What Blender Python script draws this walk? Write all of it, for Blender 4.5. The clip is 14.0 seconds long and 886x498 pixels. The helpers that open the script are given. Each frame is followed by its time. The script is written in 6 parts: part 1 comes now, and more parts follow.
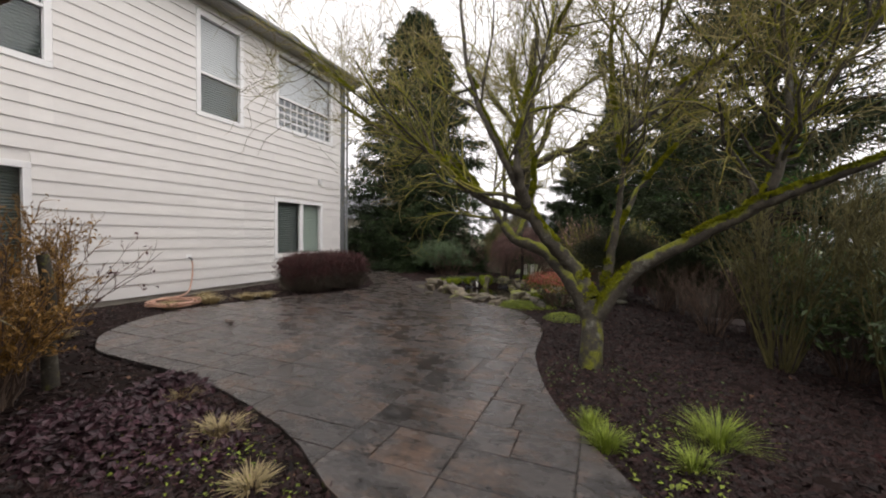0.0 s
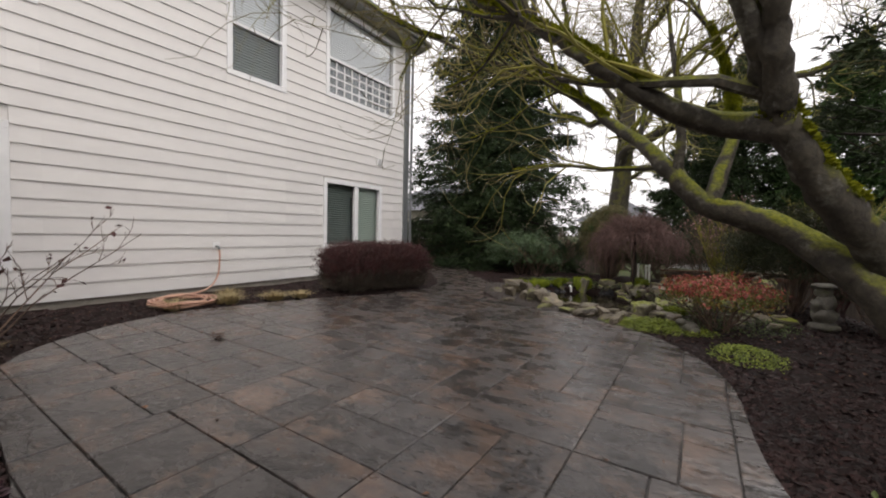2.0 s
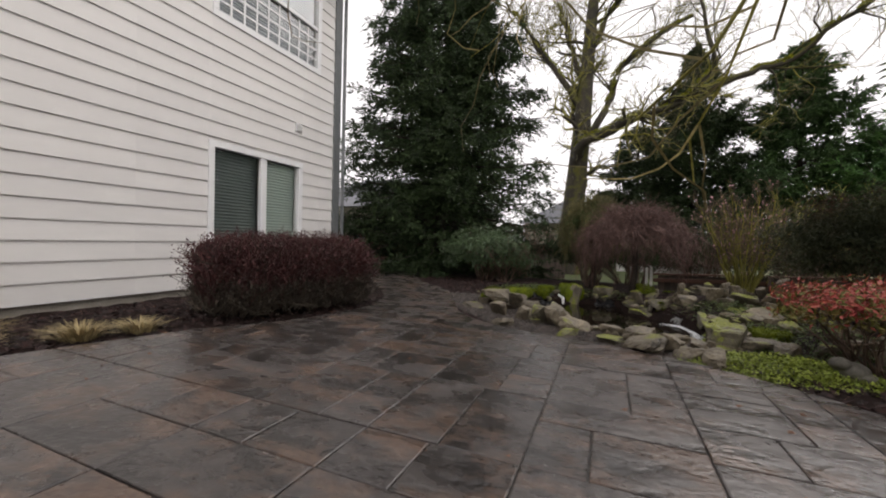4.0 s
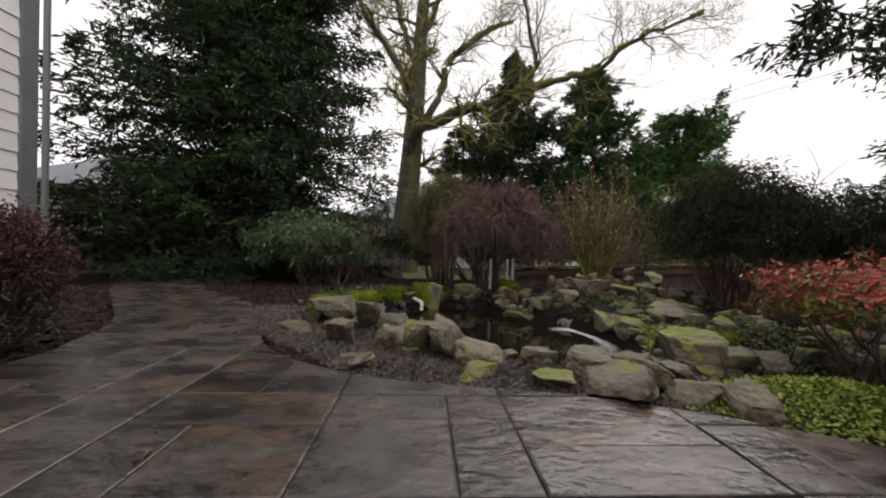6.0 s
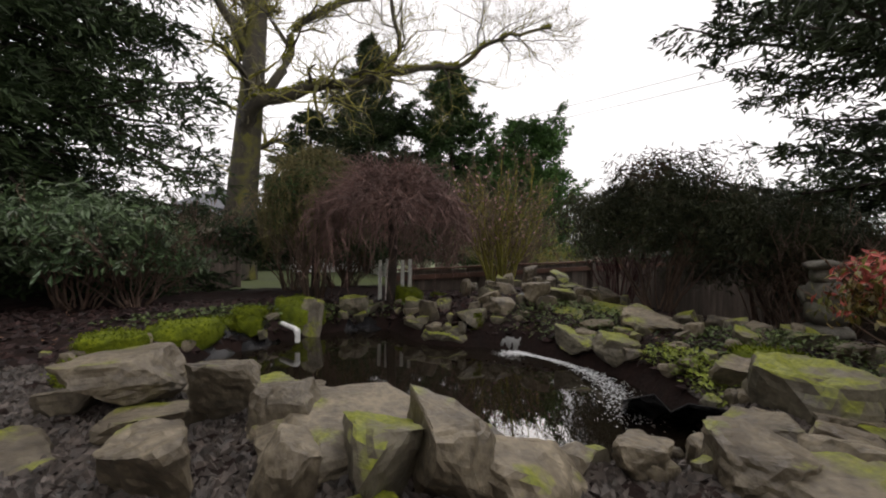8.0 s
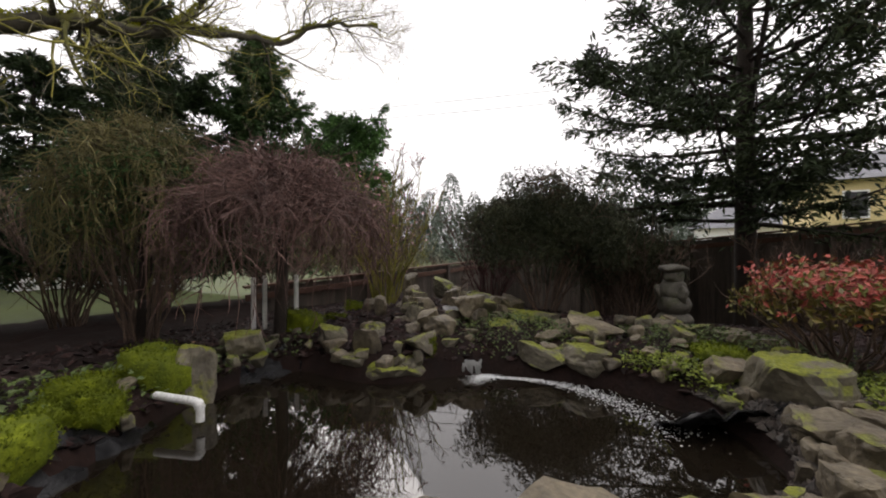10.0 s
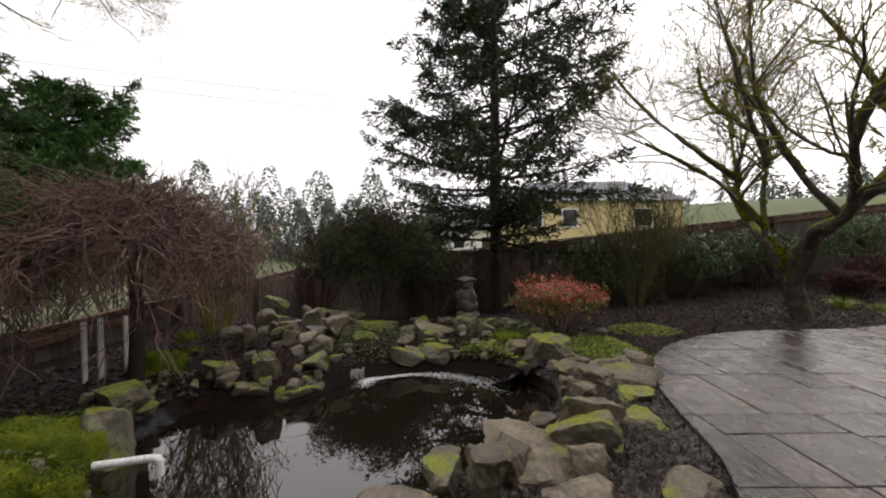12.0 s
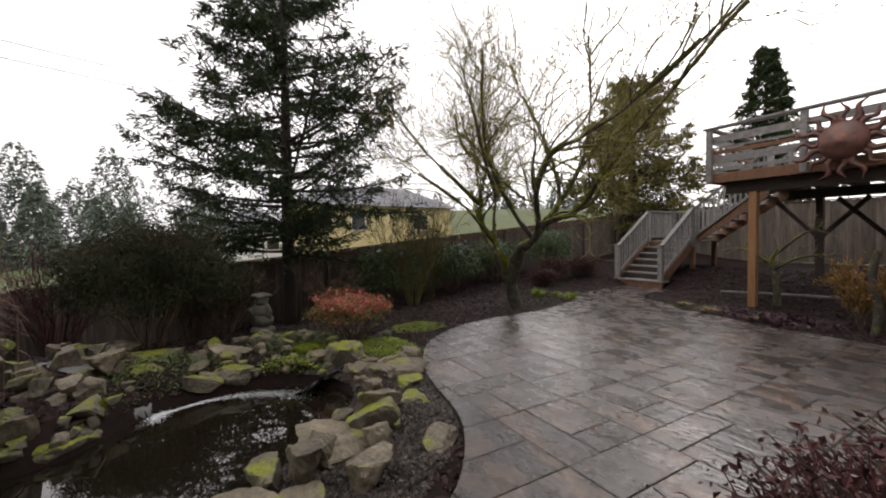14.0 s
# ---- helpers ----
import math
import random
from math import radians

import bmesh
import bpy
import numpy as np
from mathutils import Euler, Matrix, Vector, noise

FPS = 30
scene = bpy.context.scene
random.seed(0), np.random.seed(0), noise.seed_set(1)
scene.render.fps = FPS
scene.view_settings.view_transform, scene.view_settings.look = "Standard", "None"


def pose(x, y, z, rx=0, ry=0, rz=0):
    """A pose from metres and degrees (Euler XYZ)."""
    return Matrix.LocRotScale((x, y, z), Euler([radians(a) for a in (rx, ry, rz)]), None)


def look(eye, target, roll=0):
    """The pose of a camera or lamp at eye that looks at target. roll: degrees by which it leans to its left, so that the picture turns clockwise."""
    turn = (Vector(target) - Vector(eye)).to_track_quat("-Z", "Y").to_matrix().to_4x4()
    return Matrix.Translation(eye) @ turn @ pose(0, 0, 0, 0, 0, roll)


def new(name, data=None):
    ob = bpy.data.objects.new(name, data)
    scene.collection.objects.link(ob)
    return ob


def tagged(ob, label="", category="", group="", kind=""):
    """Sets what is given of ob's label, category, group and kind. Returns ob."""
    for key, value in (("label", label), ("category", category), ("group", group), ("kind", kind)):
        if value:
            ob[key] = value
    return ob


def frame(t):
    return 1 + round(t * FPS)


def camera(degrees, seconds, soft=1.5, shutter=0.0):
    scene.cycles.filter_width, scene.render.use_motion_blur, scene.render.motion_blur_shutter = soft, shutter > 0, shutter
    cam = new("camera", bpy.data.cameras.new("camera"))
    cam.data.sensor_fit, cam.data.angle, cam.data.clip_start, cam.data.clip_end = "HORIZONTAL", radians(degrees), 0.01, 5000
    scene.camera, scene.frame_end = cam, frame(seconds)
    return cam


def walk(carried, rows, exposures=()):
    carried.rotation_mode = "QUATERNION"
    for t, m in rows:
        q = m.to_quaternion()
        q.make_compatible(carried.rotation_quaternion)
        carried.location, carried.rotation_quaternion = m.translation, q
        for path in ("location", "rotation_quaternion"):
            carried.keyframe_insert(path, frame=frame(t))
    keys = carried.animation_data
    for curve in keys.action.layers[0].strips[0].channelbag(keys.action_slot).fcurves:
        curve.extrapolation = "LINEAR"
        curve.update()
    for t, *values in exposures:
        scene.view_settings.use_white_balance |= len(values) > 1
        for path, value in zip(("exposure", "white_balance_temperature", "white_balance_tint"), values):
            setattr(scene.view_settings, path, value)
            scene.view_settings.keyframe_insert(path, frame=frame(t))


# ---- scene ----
UNIT = 1.13  # metres in one unit of the plan
cam = camera(97.2, 14.0, soft=2.0)
PATH = [
    (0, (0.561, 0.082, 1.617), (-0.198, 1.931, 1.546), 0.9),
    (0.5, (0.359, 0.688, 1.428), (-0.508, 2.488, 1.348), 1.0),
    (1, (0.053, 1.306, 1.396), (-0.929, 3.046, 1.308), 0.9),
    (1.5, (-0.279, 1.968, 1.364), (-1.342, 3.66, 1.277), 1.1),
    (2, (-0.673, 2.568, 1.346), (-1.769, 4.239, 1.259), 1.3),
    (4.5, (-2.971, 5.511, 0.988), (-3.554, 7.424, 0.949), 1.6),
    (5, (-3.154, 6.128, 0.934), (-3.501, 8.098, 0.9), 1.5),
    (5.5, (-3.311, 6.688, 0.866), (-3.44, 8.684, 0.839), 1.3),
    (6, (-3.424, 7.212, 0.812), (-3.331, 9.21, 0.793), 1.4),
    (6.5, (-3.548, 7.742, 0.785), (-3.256, 9.72, 0.771), 1.3),
    (7, (-3.649, 8.214, 0.737), (-3.154, 10.151, 0.725), 1.2),
    (9.5, (-4.3, 10.128, 0.786), (-2.855, 11.51, 0.795), -0.2),
    (10, (-4.583, 10.435, 0.896), (-2.933, 11.564, 0.892), -0.2),
    (10.5, (-4.897, 10.763, 1.013), (-3.091, 11.621, 0.995), 0.0),
    (11, (-5.212, 10.857, 1.109), (-3.319, 11.502, 1.083), -0.5),
    (11.5, (-5.549, 11.022, 1.203), (-3.581, 11.375, 1.172), -0.6),
    (12, (-5.907, 11.184, 1.311), (-3.907, 11.195, 1.274), -0.6),
    (12.5, (-6.178, 11.278, 1.41), (-4.197, 11.007, 1.368), -0.7),
    (13, (-6.36, 11.358, 1.498), (-4.44, 10.8, 1.447), -0.7),
    (13.5, (-6.526, 11.421, 1.571), (-4.689, 10.631, 1.516), -0.7),
    (14, (-6.658, 11.453, 1.641), (-4.925, 10.456, 1.582), -0.6),
]


def metres(p):
    return tuple(c * UNIT for c in p)


walk(cam, [(t, look(metres(eye), metres(target), roll)) for t, eye, target, roll in PATH], exposures=[(0.0, 0.52, 6800, 15), (2.2, 0.48, 6800, 15), (4.3, 0.38, 6800, 15), (7.2, 0.34, 6800, 15), (9.3, 0.5, 6800, 15), (14.0, 0.5, 6800, 15)])

# ---- sky and light: an even overcast day ----
world = bpy.data.worlds.new("overcast_sky")
scene.world = world
world.use_nodes = True
wn, wl = world.node_tree.nodes, world.node_tree.links
sky = wn.new("ShaderNodeTexSky")
sky.sky_type = "NISHITA"
sky.sun_disc = False
sky.sun_elevation, sky.sun_rotation = radians(40), radians(150)
sky.air_density, sky.dust_density, sky.ozone_density = 1.0, 6.0, 1.0
grey = wn.new("ShaderNodeHueSaturation")
grey.inputs["Saturation"].default_value = 0.06
cloud = wn.new("ShaderNodeTexNoise")
cloud.inputs["Scale"].default_value = 1.6
cloud.inputs["Detail"].default_value = 4
cloudramp = wn.new("ShaderNodeMapRange")
cloudramp.inputs["From Min"].default_value, cloudramp.inputs["From Max"].default_value = 0.3, 0.7
cloudramp.inputs["To Min"].default_value, cloudramp.inputs["To Max"].default_value = 0.88, 1.08
cloudmix = wn.new("ShaderNodeMix")
cloudmix.data_type, cloudmix.blend_type = "RGBA", "MULTIPLY"
cloudmix.inputs[0].default_value = 1.0
even = wn.new("ShaderNodeMix")
even.data_type = "RGBA"
even.inputs[0].default_value = 0.72
even.inputs[7].default_value = (7.6, 7.7, 7.9, 1)
wl.new(sky.outputs[0], grey.inputs["Color"])
wl.new(grey.outputs[0], even.inputs[6])
wl.new(even.outputs[2], cloudmix.inputs[6])
wl.new(cloud.outputs["Fac"], cloudramp.inputs["Value"])
wl.new(cloudramp.outputs[0], cloudmix.inputs[7])
wl.new(cloudmix.outputs[2], wn["Background"].inputs["Color"])
wn["Background"].inputs["Strength"].default_value = 0.15
sun = new("sun", bpy.data.lights.new("sun", "SUN"))
sun.data.energy, sun.data.angle, sun.data.color = 0.6, radians(40), (1.0, 0.98, 0.95)
sun.matrix_world = pose(0, 0, 20, 50, 0, 150)


# ---- materials ----
def material(name, c1, c2, scale=6.0, rough=(0.6, 0.8), bump=0.3, c3=None, fine=60.0, metal=0.0, stretch=(1, 1, 1), rand=0.0, island=0.0, spec=0.5, c3_at=0.6, grainy=0.25):
    """Two tones mixed by a coarse noise, an optional third as patches, a fine grain, and variation from piece to piece."""
    m = bpy.data.materials.new(name)
    m.use_nodes = True
    n, k = m.node_tree.nodes, m.node_tree.links
    b = n["Principled BSDF"]
    tc = n.new("ShaderNodeTexCoord")
    mp = n.new("ShaderNodeMapping")
    mp.inputs["Scale"].default_value = stretch
    k.new(tc.outputs["Object"], mp.inputs["Vector"])
    source = mp.outputs[0]
    if rand:
        info = n.new("ShaderNodeObjectInfo")
        shift = n.new("ShaderNodeVectorMath")
        shift.operation = "MULTIPLY_ADD"
        comb = n.new("ShaderNodeCombineXYZ")
        for i in range(3):
            k.new(info.outputs["Random"], comb.inputs[i])
        shift.inputs[1].default_value = (37.0, 53.0, 71.0)
        k.new(comb.outputs[0], shift.inputs[0])
        k.new(mp.outputs[0], shift.inputs[2])
        source = shift.outputs[0]
    big = n.new("ShaderNodeTexNoise")
    big.inputs["Scale"].default_value, big.inputs["Detail"].default_value, big.inputs["Roughness"].default_value = scale, 6, 0.6
    small = n.new("ShaderNodeTexNoise")
    small.inputs["Scale"].default_value, small.inputs["Detail"].default_value = fine, 4
    k.new(source, big.inputs["Vector"])
    k.new(source, small.inputs["Vector"])
    ramp = n.new("ShaderNodeValToRGB")
    ramp.color_ramp.elements[0].position, ramp.color_ramp.elements[1].position = 0.35, 0.65
    ramp.color_ramp.elements[0].color, ramp.color_ramp.elements[1].color = (*c1, 1), (*c2, 1)
    k.new(big.outputs["Fac"], ramp.inputs["Fac"])
    colour = ramp.outputs[0]
    if c3:
        other = n.new("ShaderNodeTexNoise")
        other.inputs["Scale"].default_value, other.inputs["Detail"].default_value = scale * 0.6, 8
        other.inputs["Roughness"].default_value = 0.7
        off = n.new("ShaderNodeVectorMath")
        off.inputs[1].default_value = (11.3, 4.7, 8.1)
        k.new(source, off.inputs[0])
        k.new(off.outputs[0], other.inputs["Vector"])
        step = n.new("ShaderNodeMapRange")
        step.inputs["From Min"].default_value, step.inputs["From Max"].default_value = c3_at - 0.07, c3_at + 0.07
        k.new(other.outputs["Fac"], step.inputs["Value"])
        mix = n.new("ShaderNodeMix")
        mix.data_type = "RGBA"
        mix.inputs[7].default_value = (*c3, 1)
        k.new(step.outputs[0], mix.inputs[0])
        k.new(colour, mix.inputs[6])
        colour = mix.outputs[2]
    hsv = n.new("ShaderNodeHueSaturation")
    grain = n.new("ShaderNodeMapRange")
    grain.inputs["From Min"].default_value, grain.inputs["From Max"].default_value = 0.3, 0.7
    grain.inputs["To Min"].default_value, grain.inputs["To Max"].default_value = 1 - grainy, 1 + grainy
    k.new(small.outputs["Fac"], grain.inputs["Value"])
    value = grain.outputs[0]
    if rand or island:
        amount = rand or island
        who = info.outputs["Random"] if rand else n.new("ShaderNodeNewGeometry").outputs["Random Per Island"]
        vary = n.new("ShaderNodeMapRange")
        vary.inputs["To Min"].default_value, vary.inputs["To Max"].default_value = 1 - amount, 1 + amount
        k.new(who, vary.inputs["Value"])
        times = n.new("ShaderNodeMath")
        times.operation = "MULTIPLY"
        k.new(value, times.inputs[0])
        k.new(vary.outputs[0], times.inputs[1])
        value = times.outputs[0]
    k.new(value, hsv.inputs["Value"])
    k.new(colour, hsv.inputs["Color"])
    k.new(hsv.outputs[0], b.inputs["Base Color"])
    rr = n.new("ShaderNodeMapRange")
    rr.inputs["From Min"].default_value, rr.inputs["From Max"].default_value = 0.35, 0.65
    rr.inputs["To Min"].default_value, rr.inputs["To Max"].default_value = rough
    k.new(big.outputs["Fac"], rr.inputs["Value"])
    k.new(rr.outputs[0], b.inputs["Roughness"])
    b.inputs["Metallic"].default_value = metal
    b.inputs["Specular IOR Level"].default_value = spec
    if bump:
        bp = n.new("ShaderNodeBump")
        bp.inputs["Strength"].default_value, bp.inputs["Distance"].default_value = bump, 0.02
        add = n.new("ShaderNodeMath")
        add.operation = "MULTIPLY_ADD"
        add.inputs[1].default_value = 0.35
        k.new(small.outputs["Fac"], add.inputs[0])
        k.new(big.outputs["Fac"], add.inputs[2])
        k.new(add.outputs[0], bp.inputs["Height"])
        k.new(bp.outputs[0], b.inputs["Normal"])
    return m


def mossy(m, amount=0.5, scale=5.0, colours=((0.11, 0.125, 0.010), (0.25, 0.27, 0.02))):
    """Moss that grows on the upper sides, in clumps."""
    n, k = m.node_tree.nodes, m.node_tree.links
    b = n["Principled BSDF"]
    old = b.inputs["Base Color"].links[0].from_socket
    geo = n.new("ShaderNodeNewGeometry")
    sep = n.new("ShaderNodeSeparateXYZ")
    k.new(geo.outputs["Normal"], sep.inputs[0])
    tc = n.new("ShaderNodeTexCoord")
    noise_a = n.new("ShaderNodeTexNoise")
    noise_a.inputs["Scale"].default_value, noise_a.inputs["Detail"].default_value = scale, 6
    k.new(tc.outputs["Object"], noise_a.inputs["Vector"])
    both = n.new("ShaderNodeMath")
    both.operation = "MULTIPLY_ADD"
    both.inputs[1].default_value = 0.35
    k.new(sep.outputs["Z"], both.inputs[0])
    k.new(noise_a.outputs["Fac"], both.inputs[2])
    step = n.new("ShaderNodeMapRange")
    step.inputs["From Min"].default_value, step.inputs["From Max"].default_value = 0.95 - amount * 0.6, 1.08 - amount * 0.6
    k.new(both.outputs[0], step.inputs["Value"])
    tuft = n.new("ShaderNodeTexNoise")
    tuft.inputs["Scale"].default_value, tuft.inputs["Detail"].default_value = 45, 5
    k.new(tc.outputs["Object"], tuft.inputs["Vector"])
    ramp = n.new("ShaderNodeValToRGB")
    ramp.color_ramp.elements[0].position, ramp.color_ramp.elements[1].position = 0.35, 0.7
    ramp.color_ramp.elements[0].color, ramp.color_ramp.elements[1].color = (*colours[0], 1), (*colours[1], 1)
    k.new(tuft.outputs["Fac"], ramp.inputs["Fac"])
    mix = n.new("ShaderNodeMix")
    mix.data_type = "RGBA"
    k.new(step.outputs[0], mix.inputs[0])
    k.new(old, mix.inputs[6])
    k.new(ramp.outputs[0], mix.inputs[7])
    k.new(mix.outputs[2], b.inputs["Base Color"])
    return m


def glassy(name, tint, rough=0.03, transmission=1.0):
    m = bpy.data.materials.new(name)
    m.use_nodes = True
    b = m.node_tree.nodes["Principled BSDF"]
    b.inputs["Base Color"].default_value = (*tint, 1)
    b.inputs["Roughness"].default_value = rough
    b.inputs["Transmission Weight"].default_value = transmission
    b.inputs["IOR"].default_value = 1.45
    return m


SIDING = material("painted_siding", (0.70, 0.68, 0.655), (0.75, 0.73, 0.70), 0.5, (0.5, 0.6), 0.02, fine=9, stretch=(1, 0.3, 1), rand=0.02, grainy=0.02)
TRIM_WHITE = material("white_vinyl", (0.80, 0.80, 0.80), (0.85, 0.85, 0.84), 3, (0.35, 0.45), 0.0, grainy=0.02)
TRIM_GREY = material("grey_corner_paint", (0.12, 0.13, 0.13), (0.16, 0.17, 0.17), 3, (0.45, 0.6), 0.05)
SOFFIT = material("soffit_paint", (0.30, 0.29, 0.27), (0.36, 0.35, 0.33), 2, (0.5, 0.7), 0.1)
SHINGLE = material("grey_shingle", (0.07, 0.07, 0.075), (0.14, 0.14, 0.15), 8, (0.8, 0.9), 0.5, island=0.2)
FOUNDATION = material("foundation_concrete", (0.22, 0.20, 0.17), (0.32, 0.29, 0.25), 4, (0.7, 0.85), 0.2)
BLIND = material("window_blind", (0.40, 0.47, 0.42), (0.46, 0.53, 0.47), 2, (0.5, 0.6), 0.0, grainy=0.03)
# insect screen's dimming put into the blind's colour; no screen is built
BLIND_DIM = material("screen_dimmed_blind", (0.10, 0.125, 0.12), (0.14, 0.165, 0.155), 2, (0.5, 0.6), 0.0, grainy=0.03)
BLIND_WHITE = material("white_blind", (0.70, 0.71, 0.73), (0.76, 0.77, 0.79), 2, (0.5, 0.6), 0.0, grainy=0.03)
BLIND_GREY = material("grey_blind", (0.30, 0.32, 0.34), (0.36, 0.38, 0.40), 2, (0.5, 0.6), 0.0, grainy=0.03)
DARK_ROOM = material("room_paint", (0.12, 0.12, 0.12), (0.16, 0.16, 0.15), 2, (0.7, 0.8), 0.0)
GLASS = glassy("window_glass", (0.93, 0.96, 0.95))
SLATE = material("stamped_slate_concrete", (0.024, 0.021, 0.020), (0.084, 0.073, 0.068), 2.6, (0.10, 0.42), 1.0, c3=(0.120, 0.080, 0.060), fine=13, rand=0.22, stretch=(1, 1.5, 1), spec=0.6, c3_at=0.56)
GROUT = material("joint_concrete", (0.030, 0.027, 0.024), (0.055, 0.049, 0.043), 5, (0.35, 0.6), 0.3)
SOIL = material("dark_soil", (0.009, 0.005, 0.004), (0.020, 0.011, 0.009), 5, (0.8, 0.95), 0.9, fine=30, spec=0.15)
BARK_CHIP = material("bark_mulch", (0.013, 0.006, 0.005), (0.036, 0.016, 0.014), 9, (0.55, 0.8), 0.3, island=0.6, spec=0.35)
DRY_LEAF = material("dry_leaf_litter", (0.10, 0.045, 0.022), (0.19, 0.095, 0.05), 9, (0.5, 0.75), 0.1, island=0.4)
GRAVEL = material("crushed_gravel", (0.040, 0.034, 0.030), (0.104, 0.084, 0.072), 12, (0.45, 0.7), 0.3, island=0.45)
ROCK = mossy(material("grey_boulder", (0.080, 0.064, 0.043), (0.200, 0.168, 0.116), 3.5, (0.45, 0.75), 1.0, c3=(0.045, 0.038, 0.028), fine=28, rand=0.25), 0.12, 4)
ROCK_MOSSY = mossy(material("mossy_boulder", (0.075, 0.065, 0.046), (0.18, 0.16, 0.115), 4, (0.5, 0.75), 1.0, fine=30, rand=0.2), 0.46, 3.2)
MOSS = material("cushion_moss", (0.060, 0.082, 0.006), (0.165, 0.200, 0.012), 7, (0.8, 0.95), 1.0, fine=90, rand=0.15, spec=0.2)
LIMB_MOSS = material("limb_moss", (0.11, 0.125, 0.006), (0.28, 0.29, 0.014), 7, (0.8, 0.95), 0.6, fine=90, spec=0.2)
LINER = material("pond_liner", (0.006, 0.006, 0.007), (0.012, 0.012, 0.013), 5, (0.2, 0.35), 0.5, spec=0.3)
FOAM = material("white_water", (0.55, 0.57, 0.58), (0.8, 0.82, 0.83), 25, (0.3, 0.5), 0.6)
PVC = material("white_pvc", (0.76, 0.76, 0.74), (0.82, 0.82, 0.80), 6, (0.3, 0.4), 0.02)
HOSE = material("pink_hose", (0.50, 0.28, 0.20), (0.58, 0.34, 0.25), 8, (0.4, 0.5), 0.05)
BARK_MAPLE = mossy(material("maple_bark", (0.029, 0.024, 0.017), (0.077, 0.066, 0.047), 9, (0.7, 0.9), 0.8, c3=(0.171, 0.167, 0.135), fine=40, c3_at=0.62), 0.6, 4.5, ((0.099, 0.108, 0.007), (0.234, 0.243, 0.013)))
TWIG_MOSSY = material("lichen_twig", (0.160, 0.155, 0.024), (0.300, 0.275, 0.055), 3, (0.75, 0.9), 0.2, island=0.35)
TWIG_OLIVE = material("olive_twig", (0.150, 0.128, 0.046), (0.260, 0.215, 0.085), 4, (0.7, 0.9), 0.2, island=0.35)
TWIG_DIM = material("dull_olive_twig", (0.075, 0.068, 0.024), (0.150, 0.130, 0.045), 4, (0.7, 0.9), 0.2, island=0.35)
TWIG_BROWN = material("brown_twig", (0.086, 0.059, 0.044), (0.172, 0.114, 0.083), 4, (0.7, 0.9), 0.2, island=0.35)
TWIG_GREY = material("grey_twig", (0.115, 0.105, 0.057), (0.203, 0.182, 0.108), 4, (0.7, 0.9), 0.2, island=0.3)
BARK_OAK = mossy(material("oak_bark", (0.020, 0.017, 0.011), (0.055, 0.046, 0.030), 5, (0.75, 0.9), 0.9, fine=25, stretch=(1, 1, 0.35)), 0.72, 1.6, ((0.060, 0.060, 0.007), (0.114, 0.108, 0.013)))
BARK_DARK = material("conifer_bark", (0.018, 0.013, 0.010), (0.042, 0.030, 0.023), 6, (0.8, 0.95), 0.8, stretch=(1, 1, 0.3))
NEEDLE_SPRUCE = material("spruce_needles", (0.020, 0.037, 0.014), (0.047, 0.074, 0.027), 1.2, (0.55, 0.75), 0.0, island=0.45, spec=0.3)
NEEDLE_GREEN = material("green_conifer_needles", (0.032, 0.082, 0.022), (0.082, 0.172, 0.040), 1.0, (0.55, 0.75), 0.0, island=0.45, spec=0.3)
NEEDLE_CEDAR = material("cedar_needles", (0.028, 0.060, 0.020), (0.062, 0.115, 0.033), 1.0, (0.55, 0.75), 0.0, island=0.45, spec=0.3)
NEEDLE_OLIVE = material("olive_needles", (0.120, 0.112, 0.036), (0.215, 0.190, 0.068), 1.0, (0.6, 0.8), 0.0, island=0.4, spec=0.2)
NEEDLE_FIR = material("fir_needles", (0.028, 0.044, 0.021), (0.066, 0.090, 0.040), 1.2, (0.55, 0.75), 0.0, island=0.45, spec=0.3)
NEEDLE_PINE = material("pine_needles", (0.030, 0.038, 0.020), (0.068, 0.076, 0.038), 1.5, (0.55, 0.75), 0.0, island=0.4, c3=(0.085, 0.048, 0.030), spec=0.3)
# pale grey-green: aerial haze is put into the needle colour
NEEDLE_FAR_HAZE = material("far_conifers_haze_tint", (0.095, 0.120, 0.098), (0.155, 0.182, 0.145), 0.2, (0.8, 0.9), 0.0, island=0.25, spec=0.1)
LEAF_RHODO = material("rhododendron_leaf", (0.039, 0.072, 0.029), (0.085, 0.130, 0.055), 2, (0.35, 0.5), 0.0, island=0.35)
LEAF_LAUREL = material("laurel_leaf", (0.035, 0.062, 0.020), (0.082, 0.125, 0.037), 2, (0.3, 0.45), 0.0, island=0.4)
LEAF_RED = material("nandina_red_leaf", (0.33, 0.045, 0.042), (0.46, 0.12, 0.085), 5, (0.4, 0.55), 0.0, island=0.4)
LEAF_ORANGE = material("nandina_orange_leaf", (0.21, 0.125, 0.03), (0.13, 0.165, 0.03), 4, (0.4, 0.55), 0.0, island=0.4)
LEAF_LIME = material("lime_groundcover", (0.14, 0.19, 0.018), (0.25, 0.30, 0.035), 6, (0.5, 0.65), 0.0, island=0.3)
LEAF_GREEN = material("low_green_leaf", (0.05, 0.085, 0.018), (0.10, 0.14, 0.03), 4, (0.45, 0.6), 0.0, island=0.4)
BARBERRY = material("barberry_twig", (0.050, 0.016, 0.016), (0.090, 0.029, 0.027), 3, (0.6, 0.8), 0.1, island=0.45)
BARBERRY_LOW = material("barberry_stem", (0.045, 0.036, 0.026), (0.085, 0.068, 0.048), 3, (0.7, 0.85), 0.1, island=0.4)
WEEPER = material("weeping_twig", (0.098, 0.055, 0.047), (0.169, 0.098, 0.083), 2, (0.7, 0.85), 0.1, island=0.4)
